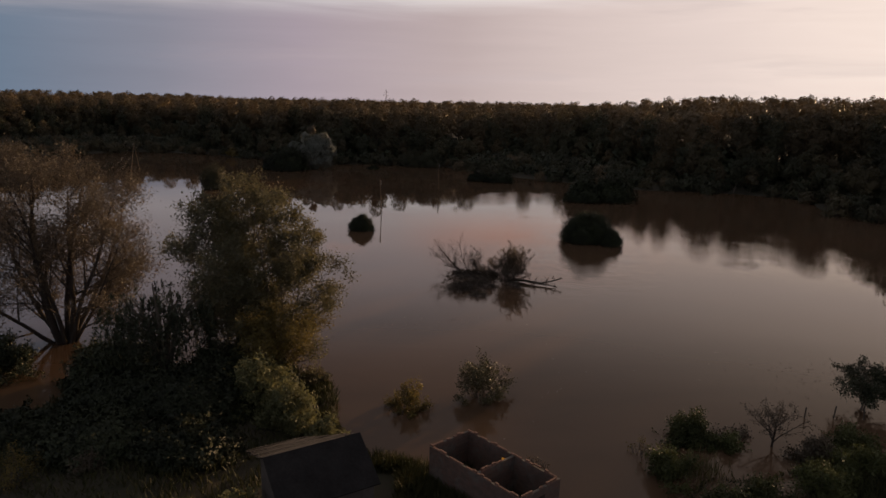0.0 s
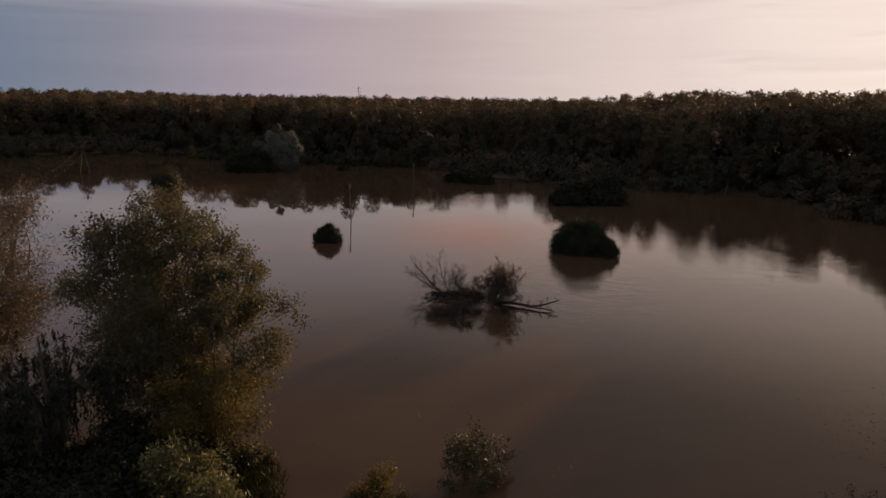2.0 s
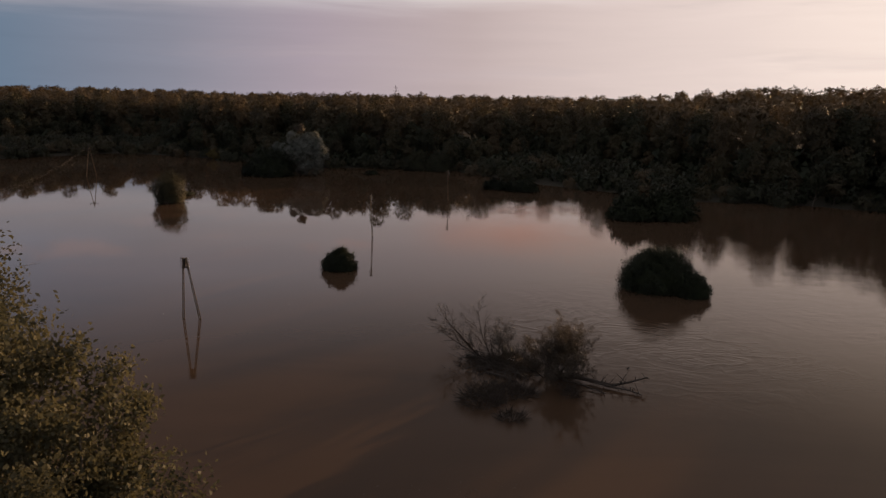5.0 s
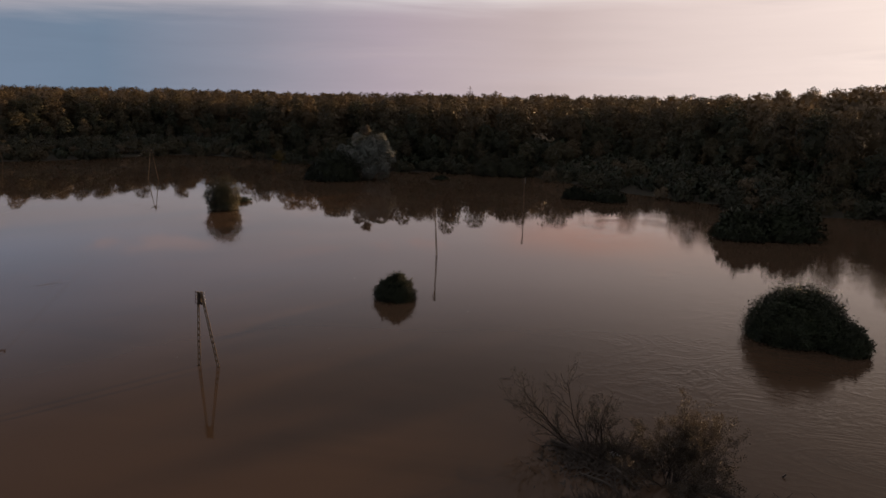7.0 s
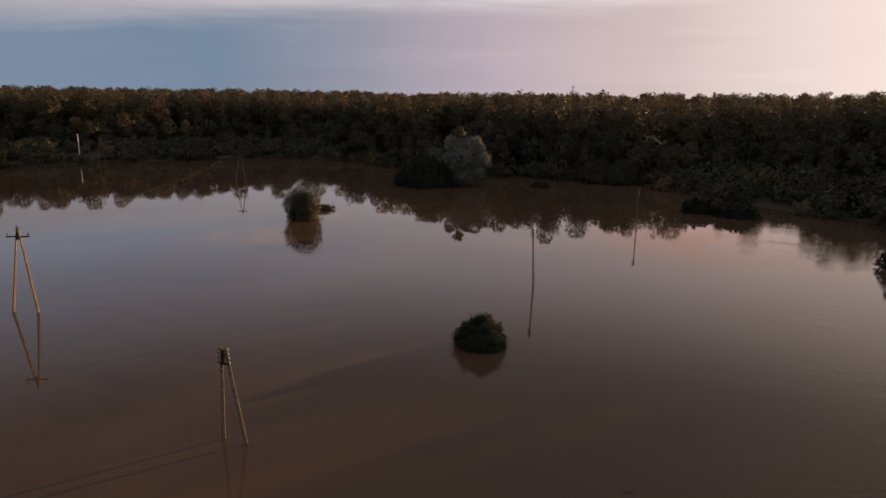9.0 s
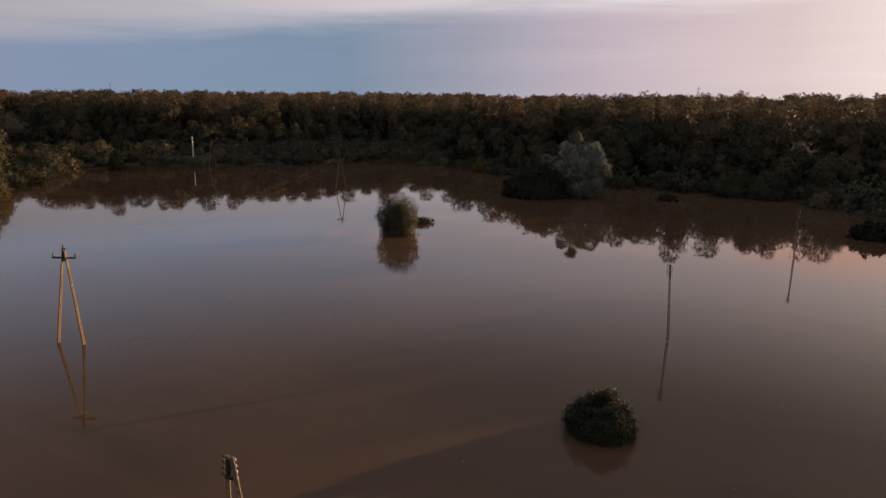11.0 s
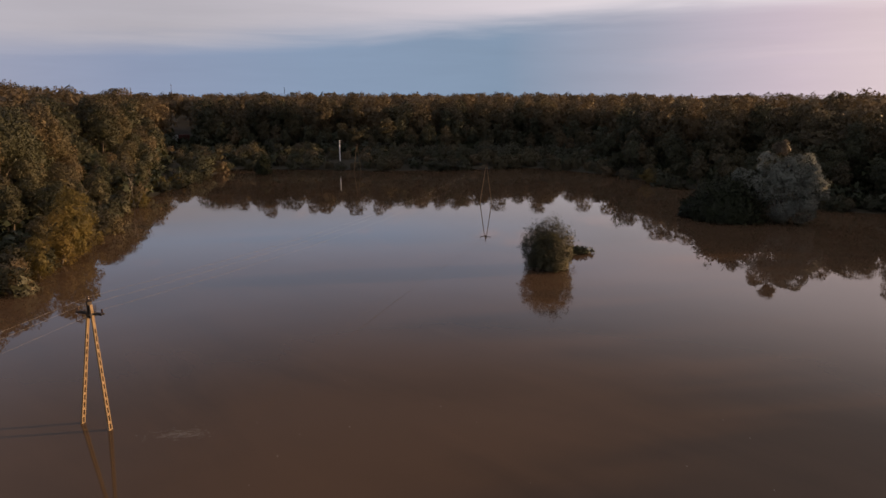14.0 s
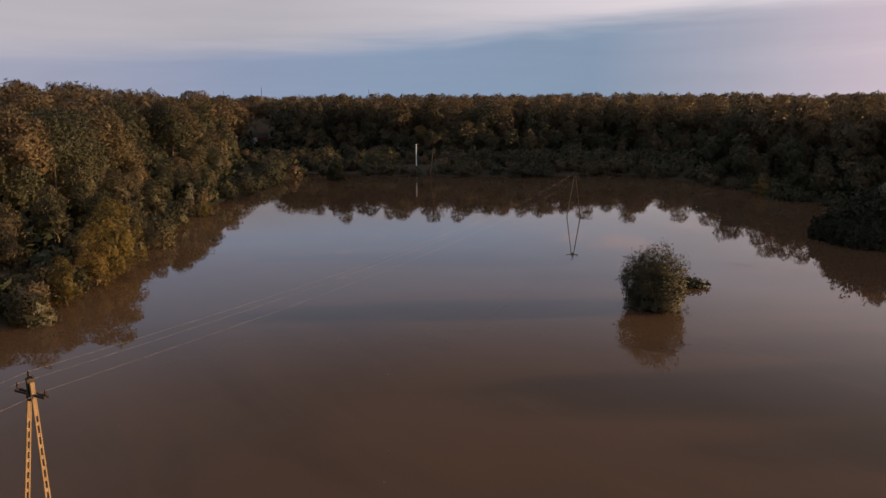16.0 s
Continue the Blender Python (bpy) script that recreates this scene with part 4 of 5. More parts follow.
def a_frame(name, foot_a, foot_b, top, label, line, arm=1.0, lean=(0.0, 0.0), group="slotted concrete A-frame poles"):
    """Two slotted legs that meet at the top, a steel cross-arm, and three insulators. line: the way in which the wires run."""
    mid = ((foot_a[0] + foot_b[0]) / 2, (foot_a[1] + foot_b[1]) / 2)
    pole = thing(name, (*mid, 0), label, "power pole", group)
    rel = lambda p: (p[0] - mid[0], p[1] - mid[1])
    a, b = rel(foot_a), rel(foot_b)
    sep = Vector((b[0] - a[0], b[1] - a[1], 0)).normalized()
    joint = top - 0.55
    slotted_leg("leg", (*a, 0), (lean[0] - sep.x * 0.10, lean[1] - sep.y * 0.10, joint - 0.2), 0.27, 0.15, sep, pole)
    slotted_leg("leg", (*b, 0), (lean[0] + sep.x * 0.12, lean[1] + sep.y * 0.12, joint), 0.27, 0.15, sep, pole)
    across = math.degrees(math.atan2(line[1], line[0])) + 90
    bm = bmesh.new()
    box(bm, -arm, arm, -0.13, -0.06, -0.05, 0.05, 0.008)
    box(bm, -arm, arm, 0.06, 0.13, -0.05, 0.05, 0.008)
    for x in (-arm + 0.06, arm - 0.06):
        box(bm, x - 0.05, x + 0.05, -0.13, 0.13, 0.04, 0.07)
    at_parent(part("cross_arm", bm, STEEL, pole), lean[0], lean[1], top - 1.1, 0, 0, across)
    bm = bmesh.new()
    box(bm, -0.05, 0.05, -0.17, 0.17, 0, 0.9, 0.01)
    box(bm, -0.28, 0.10, -0.05, 0.05, 0.86, 0.92, 0.01)
    box(bm, -0.12, 0.12, -0.2, 0.2, -0.18, 0.1, 0.01)
    at_parent(part("head_bracket", bm, STEEL, pole), lean[0], lean[1], top - 1.2, 0, 0, across)
    c, s = math.cos(radians(across)), math.sin(radians(across))
    spots = []
    for x, z in ((-arm + 0.06, top - 1.0), (arm - 0.06, top - 1.0), (0.02, top - 0.26)):
        ins = part("insulator", smooth_shade_bm(turned(INSULATOR)), CERAMIC, pole, "brown ceramic insulator")
        at_parent(ins, lean[0] + x * c, lean[1] + x * s, z)
        spots.append((mid[0] + lean[0] + x * c, mid[1] + lean[1] + x * s, z + 0.2))
    return spots


def smooth_shade_bm(bm):
    for f in bm.faces:
        f.smooth = True
    return bm


LINE = (-0.40, 0.917)
pole_c = a_frame("a_frame_pole", (-62.5, 107.9), (-60.25, 108.65), 8.25, "concrete A-frame power pole lit orange, standing in the flood", LINE, lean=(-0.5, 0.6))
pole_f3 = a_frame("a_frame_pole", (-101.9, 198.0), (-100.2, 199.6), 7.9, "far concrete A-frame power pole standing in the flood", (-0.6, 0.8))
pole_f4 = a_frame("a_frame_pole", (-170.0, 224.4), (-168.8, 226.0), 8.2, "far concrete A-frame power pole on the bank", (-0.9, 0.4), 0.8)
pole_near = a_frame("a_frame_pole", (-24.5, 20.0), (-22.5, 20.6), 8.9, "concrete A-frame power pole on the near bank", LINE)


def low_voltage(name, legs, head, label, sides):
    """A pole of one or two slotted legs with stacked knob insulators at its head."""
    x0 = sum(l[0] for l in legs) / len(legs)
    y0 = sum(l[1] for l in legs) / len(legs)
    pole = thing(name, (x0, y0, 0), label, "power pole", "")
    for n, (x, y) in enumerate(legs):
        off = (n - (len(legs) - 1) / 2) * 0.24
        slotted_leg("leg", (x - x0, y - y0, 0), (head[0] - x0 + off, head[1] - y0, head[2]), 0.24, 0.14, sides, pole, 1.25, STAINED_CONCRETE)
    if len(legs) > 1:
        bm = bmesh.new()
        box(bm, -0.22, 0.22, -0.12, 0.12, -0.12, 0.0, 0.01)
        box(bm, -0.10, 0.08, -0.1, 0.1, 0.0, 0.75, 0.01)
        at_parent(part("head_plate", bm, STEEL, pole), head[0] - x0, head[1] - y0, head[2] - 0.85)
    for k in range(4):
        z = head[2] - 0.1 - 0.27 * k
        for side in (-1, 1):
            bm = bmesh.new()
            box(bm, -0.02, 0.02, -0.02, 0.02, -0.03, 0.03)
            box(bm, 0 if side > 0 else -0.17, 0.17 if side > 0 else 0, -0.015, 0.015, -0.015, 0.015)
            reach = (0.07 if len(legs) == 1 else 0.18 + 0.02 * k) * side
            hook = at_parent(part("hook", bm, STEEL, pole), head[0] - x0 + reach, head[1] - y0, z)
            knob = part("insulator", smooth_shade_bm(turned(KNOB, 8)), PALE_CERAMIC if side > 0 else CERAMIC, pole, "small ceramic knob insulator")
            at_parent(knob, head[0] - x0 + reach + 0.15 * side, head[1] - y0, z)
    return pole


low_voltage("double_leg_pole", [(-28.8, 94.1), (-27.2, 94.05)], (-28.2, 93.85, 5.95), "double-legged concrete pole with knob insulators standing in the flood", (0.5, -0.85, 0))
low_voltage("slotted_pole", [(-18.05, 134.7)], (-18.3, 134.57, 6.25), "single slotted concrete pole with hooks standing in the flood", (0.12, -1, 0))
low_voltage("slotted_pole", [(-9.0, 173.0)], (-9.1, 172.9, 6.2), "single slotted concrete pole far out in the flood", (0.12, -1, 0))


def white_pole(at, turn):
    pole = thing("white_pole", at, "whitewashed concrete power pole with two dark cross-arms on the bank", "power pole", turn=turn)
    part("shaft", turned([(0.22, -1.0), (0.14, 6.9), (0.0, 6.92)], 10), WHITE_POST, pole)
    for z in (5.7, 6.4):
        bm = bmesh.new()
        box(bm, -1.1, 1.1, -0.06, 0.06, -0.06, 0.06, 0.01)
        at_parent(part("cross_arm", bm, STEEL, pole), 0, 0, z)
        for x in (-0.95, 0.95):
            at_parent(part("insulator", turned(INSULATOR, 8), CERAMIC, pole), x, 0, z + 0.08)


white_pole((-186.1, 232.7, 1.1), 35)


def wire(a, b, sag, group="power line wires", label="thin sagging aluminium wire between poles"):
    a, b = np.array(a), np.array(b)
    f = np.linspace(0, 1, 25)[:, None]
    pts = a + (b - a) * f
    pts[:, 2] -= sag * 4 * (f * (1 - f))[:, 0]
    mid = (a + b) / 2
    t = Tubes().add(pts - mid, np.full(25, 0.0075), 4)
    ob = part("power_wire", t.mesh("power_wire"), WIRE)
    ob.location = mid
    tagged(ob, label, "wire", group)


for a, b in zip(pole_c, pole_f3):
    wire(a, b, 1.6)
for a, b in zip(pole_near, pole_c):
    wire(a, b, 1.6)
for a, b in zip(pole_f3, pole_f4):
    wire(a, b, 1.2)
for z in (5.8, 6.5):
    for x in (-0.7, 0.7):
        zz = 1.2 + z
        wire((-186.1 + x, 232.7 + x * 0.5, zz), (-262 + x, 232 + x, zz + 1.0), 1.0, label="thin dark wire along the far bank")
        wire((-186.1 + x, 232.7 + x * 0.5, zz), (-112 + x, 290 + x, zz + 0.5), 1.4, label="thin dark wire along the far bank")

# ---------------------------------------------------------------- driftwood islet with snags
SNAG = dict(levels=3, wander=(0.13, 0.16, 0.2, 0.2), up=(0.02, 0.04, 0.05, 0.04), taper=(0.8, 0.85, 0.85, 0.8), kids=(6, 5, 3), start=(0.25, 0.2, 0.2), angle=((20, 50), (22, 55), (25, 60)), ratio=(0.55, 0.5, 0.5))
rs = np.random.default_rng(71)
left_stems = [(0, 0, (-0.52, 0.15, 0.8), 5.0, 0.09), (0.1, 0.1, (-0.72, 0.1, 0.6), 4.5, 0.07), (0.6, 0.2, (-0.36, 0.3, 0.85), 4.3, 0.06), (1.2, 0.3, (-0.28, 0.2, 0.9), 3.5, 0.05),
              (1.6, 0.0, (-0.05, 0.2, 0.95), 2.9, 0.05), (2.1, 0.1, (0.1, 0.2, 0.9), 2.5, 0.05), (2.6, -0.1, (0.3, 0.1, 0.85), 2.1, 0.04), (3.0, -0.3, (0.45, 0.0, 0.7), 1.8, 0.04),
              (1.0, -0.4, (-0.3, -0.2, 0.8), 2.6, 0.05), (1.9, -0.5, (0.1, -0.2, 0.85), 2.1, 0.05), (0.4, -0.2, (-0.65, -0.1, 0.36), 2.8, 0.05), (1.4, 0.4, (0.0, 0.4, 0.8), 2.8, 0.05)]
branching_tree("snag_bush", 72, left_stems, {**SNAG, "kids": (9, 7, 4), "start": (0.12, 0.12, 0.2)}, (2, 0.032, 0.08), DARK_LEAF, DARK_BARK, (-0.5, 87.1, 0), "bare drowned bush with thin dark twigs leaning off a driftwood islet", "shrub", "drowned snags")
right_stems = [(x, y, (way[0] + 0.34, way[1], way[2]), length * (1 + 0.3 * way[0]), r) for x, y, way, length, r in fan(np.random.default_rng(73), 24, 4, 56, 3.7, 0.05, 0.5)]
branching_tree("snag_bush", 73, right_stems, {**SNAG, "kids": (7, 6, 4)}, (11, 0.042, 0.085), BROWN_LEAF, DARK_BARK, (4.5, 84.2, 0),
               "drowned bush with sparse browning leaves beside driftwood", "shrub", "drowned snags")


def log(name, pts, radii, label, twigs=0, seed=0):
    rng = np.random.default_rng(seed)
    pts = np.array(pts, float)
    t = Tubes().add(pts, radii, 8)
    for k in range(twigs):
        i = rng.integers(0, len(pts) - 1)
        p = pts[i] + (pts[i + 1] - pts[i]) * rng.random()
        way = unit(rng.normal(size=3) + (0, 0, 0.2)) * rng.uniform(0.4, 1.1)
        t.add([p, p + way * 0.6 + (0, 0, 0.05), p + way], [0.03, 0.02, 0.006], 4)
    o = pts[0].copy()
    o[2] = 0
    t.v = [v - o for v in t.v]
    ob = part(name, smooth_shade(t.mesh(name)), DEADWOOD)
    ob.location = o
    return tagged(ob, label, "driftwood", "driftwood")


log("fallen_tree", [(5.0, 83.9, 0.1), (6.2, 83.5, 0.3), (7.3, 83.0, 0.28), (8.8, 82.3, 0.25), (10.0, 82.4, 0.5), (11.3, 82.5, 0.9)], [0.2, 0.18, 0.15, 0.11, 0.08, 0.05], "fallen bare trunk lying half out of the water", 26, 1)
log("fallen_branch", [(7.3, 83.0, 0.22), (8.6, 82.2, 0.2), (9.8, 81.7, 0.2), (10.7, 81.2, 0.08)], [0.1, 0.09, 0.06, 0.03], "bare branch lying in the water", 14, 2)
log("fallen_branch", [(5.3, 83.2, 0.1), (6.7, 82.2, 0.2), (8.1, 81.2, 0.08)], [0.07, 0.06, 0.03], "bare branch lying in the water", 8, 6)
log("floating_stick", [(10.6, 86.1, 0.0), (10.66, 86.1, 0.08), (10.74, 86.08, 0.2)], [0.06, 0.05, 0.035], "dark stub of wood poking out of the flood", 0, 7)
log("driftwood_log", [(-2.0, 87.5, 0.12), (-0.2, 86.2, 0.22), (1.6, 84.8, 0.2), (2.5, 83.3, 0.12)], [0.13, 0.14, 0.12, 0.06], "grey driftwood log stranded among twigs", 16, 3)
log("driftwood_log", [(-1.0, 86.2, 0.1), (0.6, 85.4, 0.24), (2.6, 84.6, 0.12)], [0.1, 0.1, 0.05], "grey driftwood log stranded among twigs", 10, 4)
log("driftwood_log", [(-0.4, 84.2, 0.08), (1.0, 83.4, 0.14), (1.9, 82.2, 0.08)], [0.08, 0.08, 0.04], "thin driftwood pole stranded among twigs", 6, 5)


def debris(at):
    """Mat of flood wrack: twigs, stalks and mud."""
    rng = np.random.default_rng(75)
    n = 1500
    p = rng.normal(size=(n, 3)) * (1.5, 1.1, 0.0)
    p[:, 2] = np.maximum(0.02, 0.22 - 0.035 * (p[:, 0] ** 2 + p[:, 1] ** 2) + rng.uniform(-0.05, 0.12, n))
    cards = leaf_cards(rng, p, 0.26, np.tile((0, 0, 1.0), (n, 1)), 0.7, 0.16)
    ob = part("flood_wrack", card_mesh("flood_wrack", cards), DEADWOOD)
    ob.location = at
    tagged(ob, "matted flood wrack of twigs and stalks", "debris", kind="stuff")


debris((0.9, 85.6, 0))
bm = bmesh.new()
bmesh.ops.create_grid(bm, x_segments=6, y_segments=5, size=0.22)
for v in bm.verts:
    v.co.z = 0.10 + 0.09 * math.sin(v.co.x * 19 + 1) * math.cos(v.co.y * 23)
bag = part("plastic_bag", bm, plain("white_plastic", [(0.62, 0.62, 0.62), (0.8, 0.8, 0.8)], 4.0, 0.4, bump=0.1))
bag.matrix_basis = pose(1.55, 86.1, 0.32, 12, -8, 30)
tagged(bag, "crumpled white plastic bag caught on driftwood", "litter")


def drift(name, seed, at, wide, deep, count, size, mat, label, category, slim=0.4, turn=0.0):
    """Loose leaves and scum floating flat on the water."""
    rng = np.random.default_rng(seed)
    p = rng.normal(size=(count, 3)) * (wide * 0.4, deep * 0.4, 0)
    p[:, 2] = rng.uniform(0.006, 0.02, count)
    cards = leaf_cards(rng, p, size, np.tile((0, 0, 1.0), (count, 1)), 0.05, slim)
    cards[..., 2] = np.clip(cards[..., 2], 0.004, 0.03)
    ob = part(name, card_mesh(name, cards), mat)
    ob.matrix_basis = pose(*at, 0, 0, turn)
    tagged(ob, label, category, kind="stuff")


FOAM = plain("dirty_foam", [(0.20, 0.17, 0.14), (0.36, 0.32, 0.28)], 6.0, 0.7)
drift("foam_patch", 301, (-56.4, 111.3, 0), 2.2, 0.8, 300, 0.04, FOAM, "patch of dirty foam drifting by the pole", "foam", turn=46)
drift("foam_specks", 302, (8.0, 57.0, 0), 26.0, 18.0, 42, 0.055, FOAM, "white specks of foam scattered over the water", "foam")
drift("foam_specks", 303, (-30.0, 118.0, 0), 60.0, 40.0, 60, 0.06, FOAM, "white specks of foam scattered over the water", "foam")
drift("floating_leaves", 304, (29.5, 56.5, 0), 8.0, 8.0, 170, 0.075, DEADWOOD, "dark leaves and stalks floating off the bank", "debris", 0.5)
drift("floating_leaves", 305, (-2.0, 67.5, 0), 9.0, 2.2, 70, 0.10, DEADWOOD, "strung-out leaves and stalks drifting on the flood", "debris", 0.25, 12)
drift("floating_leaves", 306, (-5.5, 96.3, 0), 0.5, 0.25, 24, 0.10, DEADWOOD, "small dark clump of leaves drifting on the flood", "debris", 0.25, 6)
drift("floating_leaves", 307, (-60.0, 186.0, 0), 16.0, 3.0, 120, 0.14, DEADWOOD, "strung-out leaves and stalks drifting on the flood", "debris", 0.25, 20)


def brush_pile(seed, at, wide, deep, high, count, leaves):
    """A mound of dark twigs and stalks that the flood has heaped up."""
    rng = np.random.default_rng(seed)
    t = Tubes()
    for k in range(count):
        a, r = rng.uniform(0, 6.28), math.sqrt(rng.uniform(0, 1))
        p = np.array([math.cos(a) * r * wide / 2, math.sin(a) * r * deep / 2, 0.0])
        p[2] = high * (1 - r * r) * rng.uniform(0.1, 0.9)
        way = unit(np.array([math.cos(a) * r, math.sin(a) * r, 0.5]) + rng.normal(size=3) * 0.5)
        way[2] = abs(way[2])
        long = rng.uniform(0.4, 1.1) * (0.5 + 0.5 * high)
        t.add([p - way * 0.15, p + way * long * 0.5 + rng.normal(size=3) * 0.05, p + way * long], [0.016, 0.012, 0.004], 3)
    pile = thing("brush_pile", at, "mound of dark twigs and stalks heaped up by the flood", "debris", "drowned snags")
    part("brushwood", t.mesh("brushwood"), DEADWOOD, pile)
    p = rng.normal(size=(leaves, 3)) * (wide * 0.22, deep * 0.22, 0.0)
    p[:, 2] = np.maximum(0.05, high * (1 - (p[:, 0] * 2 / wide) ** 2 - (p[:, 1] * 2 / deep) ** 2) * rng.uniform(0.5, 1.2, leaves))
    tagged(part("leaf_litter", card_mesh("leaf_litter", leaf_cards(rng, p, 0.07)), BROWN_LEAF, pile), "withered brown leaves", kind="stuff")


brush_pile(311, (0.9, 80.7, 0), 4.6, 2.2, 0.9, 620, 60)
brush_pile(314, (-0.8, 79.2, 0), 2.8, 2.4, 1.1, 420, 90)
brush_pile(315, (1.3, 76.9, 0), 2.0, 1.2, 0.6, 160, 50)
brush_pile(316, (5.7, 81.0, 0), 1.2, 1.6, 0.5, 110, 60)
brush_pile(312, (1.4, 86.0, 0), 4.8, 2.4, 1.0, 760, 60)

# ---------------------------------------------------------------- near bank: trees
WILLOW = dict(levels=3, wander=(0.07, 0.10, 0.14, 0.16), up=(0.015, 0.02, 0.02, 0.0), taper=(0.78, 0.85, 0.85, 0.8), kids=(11, 6, 4), start=(0.16, 0.2, 0.2), angle=((22, 66), (20, 55), (20, 60)), ratio=(0.40, 0.52, 0.5))
willow_stems = [(-0.5, 0.1, (-0.42, 0.05, 0.9), 15.0, 0.34), (-0.2, -0.4, (-0.22, -0.12, 0.96), 15.6, 0.30), (0.1, 0.2, (-0.05, 0.10, 1.0), 15.2, 0.30), (0.4, 0.1, (0.12, 0.06, 0.97), 13.8, 0.28),
                (0.6, -0.2, (0.30, -0.1, 0.92), 13.5, 0.24), (0.3, 0.5, (0.24, 0.3, 0.9), 13.5, 0.22), (-0.6, 0.4, (-0.58, 0.25, 0.78), 13.0, 0.24), (0.2, -0.3, (0.02, -0.22, 0.95), 15.0, 0.22),
                (-0.5, -0.3, (-0.70, -0.15, 0.66), 12.5, 0.2), (0.7, 0.0, (0.46, 0.05, 0.82), 11.5, 0.18)]
branching_tree("big_willow", 81, willow_stems, WILLOW, (36, 0.12, 0.46, 0.26), BROWN_LEAF, DARK_BARK, (-35.0, 58.2, 0), "large many-stemmed willow with thin browning foliage at the water's edge", "tree")

POPLAR = dict(levels=3, wander=(0.05, 0.10, 0.14, 0.15), up=(0.04, 0.04, 0.03, 0.0), taper=(0.85, 0.85, 0.85, 0.8), kids=(17, 6, 4), start=(0.10, 0.2, 0.2), angle=((30, 68), (25, 55), (25, 55)), ratio=(0.40, 0.5, 0.5))
poplar_stems = [(-1.3, 0.2, (-0.09, 0.05, 1), 12.6, 0.16), (-0.6, 0.4, (-0.05, 0.04, 1), 13.4, 0.18), (0.5, -0.2, (0.03, -0.03, 1), 13.2, 0.17), (1.4, 0.3, (0.11, 0.03, 1), 13.0, 0.16),
                (2.2, -0.1, (0.16, 0.0, 1), 12.0, 0.14), (-1.9, 0.8, (-0.15, 0.1, 1), 11.0, 0.13), (2.6, 0.6, (0.22, 0.1, 1), 11.0, 0.12)]
branching_tree("poplar_clump", 82, poplar_stems, POPLAR, (36, 0.084, 0.26, 0.6), POPLAR_LEAF, PALE_BARK, (-16.5, 53.4, 0.1), "clump of slim poplars with fluttering dark green leaves on the bank", "tree")

GOLDEN = dict(levels=2, wander=(0.12, 0.15, 0.16), up=(0.0, -0.02, -0.05), taper=(0.8, 0.85, 0.8), kids=(10, 6), start=(0.3, 0.2), angle=((20, 55), (25, 55)), ratio=(0.5, 0.5))
branching_tree("golden_tree", 83, fan(np.random.default_rng(83), 9, 6, 36, 5.6, 0.08), GOLDEN, (44, 0.085, 0.24), GOLD_LEAF, BARK, (-13.2, 50.6, 0.1), "small tree with yellowing leaves glowing in the evening sun", "tree")


def weeping(at):
    """A low willow whose twigs hang like a curtain."""
    rng = np.random.default_rng(84)
    tree = thing("weeping_willow", at, "dark weeping willow with hanging curtains of leaves on the bank", "tree")
    tubes, cards = Tubes(), []
    for k in range(9):
        a = 6.28 * k / 9 + rng.uniform(-0.2, 0.2)
        r = rng.uniform(1.6, 3.2)
        top = np.array([math.cos(a) * r, math.sin(a) * r, rng.uniform(5.6, 7.2)])
        tubes.add([(0, 0, -0.3), top * (0.35, 0.35, 0.65), top], [0.22, 0.14, 0.05], 6)
        for j in range(16):
            start = top * rng.uniform(0.75, 1.0) + rng.normal(size=3) * (0.7, 0.7, 0.3)
            out = unit(np.array([math.cos(a), math.sin(a), 0.0])) * rng.uniform(0.2, 1.1)
            drop = rng.uniform(2.5, 5.2)
            f = np.linspace(0, 1, 6)[:, None]
            line = start + out * np.sqrt(f) - np.array([0, 0, drop]) * f ** 1.5
            tubes.add(line, np.linspace(0.012, 0.004, 6), 3)
            n = 64
            g = rng.uniform(0, 1, (n, 1))
            spots = start + out * np.sqrt(g) - np.array([0, 0, drop]) * g ** 1.5 + rng.normal(size=(n, 3)) * 0.09
            cards.append(leaf_cards(rng, spots, 0.19, None, 1.0, 0.24, 2.5))
    part("trunk", smooth_shade(tubes.mesh("trunk")), BARK, tree)
    part("crown", card_mesh("crown", np.concatenate(cards)), DARK_LEAF, tree)


weeping((-21.9, 49.6, 0.3))


SMALL = {**BUSHY, "kids": (4, 3), "ratio": (0.55, 0.55)}


def leafy(name, seed, at, width, height, leaf_mat, label, stems=14, leaf=(26, 0.10, 0.14), squat=0.4, group="bushes on the near bank", category="shrub"):
    """A bush of leafy stems fanned from the ground."""
    length = max(width * 0.42, height * 0.72)
    return branching_tree(name, seed, fan(np.random.default_rng(seed), stems, 4, 68, length, 0.035, 0.3, squat), SMALL, leaf, leaf_mat, BARK, at, label, category, group)


zl = lambda x, y: (x, y, float(land(x, y)))
leafy("shore_bush", 115, (-34.6, 50.2, 0), 6.0, 4.8, DARK_LEAF, "dark leafy bush standing in the shallows off the bank", 24, (40, 0.11, 0.2))
leafy("shore_bush", 85, zl(-11.0, 50.9), 3.4, 2.4, EDGE_LEAF, "small green bush at the water's edge", 12, (24, 0.09, 0.14))
leafy("elder_bush", 86, zl(-13.6, 46.2), 7.0, 4.6, ELDER_LEAF, "tall elder bush with long leaves catching the light", 22, (40, 0.15, 0.26, 0.3))
leafy("elder_bush", 87, zl(-11.0, 44.0), 5.0, 3.6, ELDER_LEAF, "elder bush with long leaves behind the shed", 18, (40, 0.15, 0.24, 0.3))
leafy("elder_bush", 88, zl(-8.2, 42.4), 2.8, 2.4, ELDER_LEAF, "small elder bush beside the shed roof", 12, (28, 0.14, 0.16, 0.3))
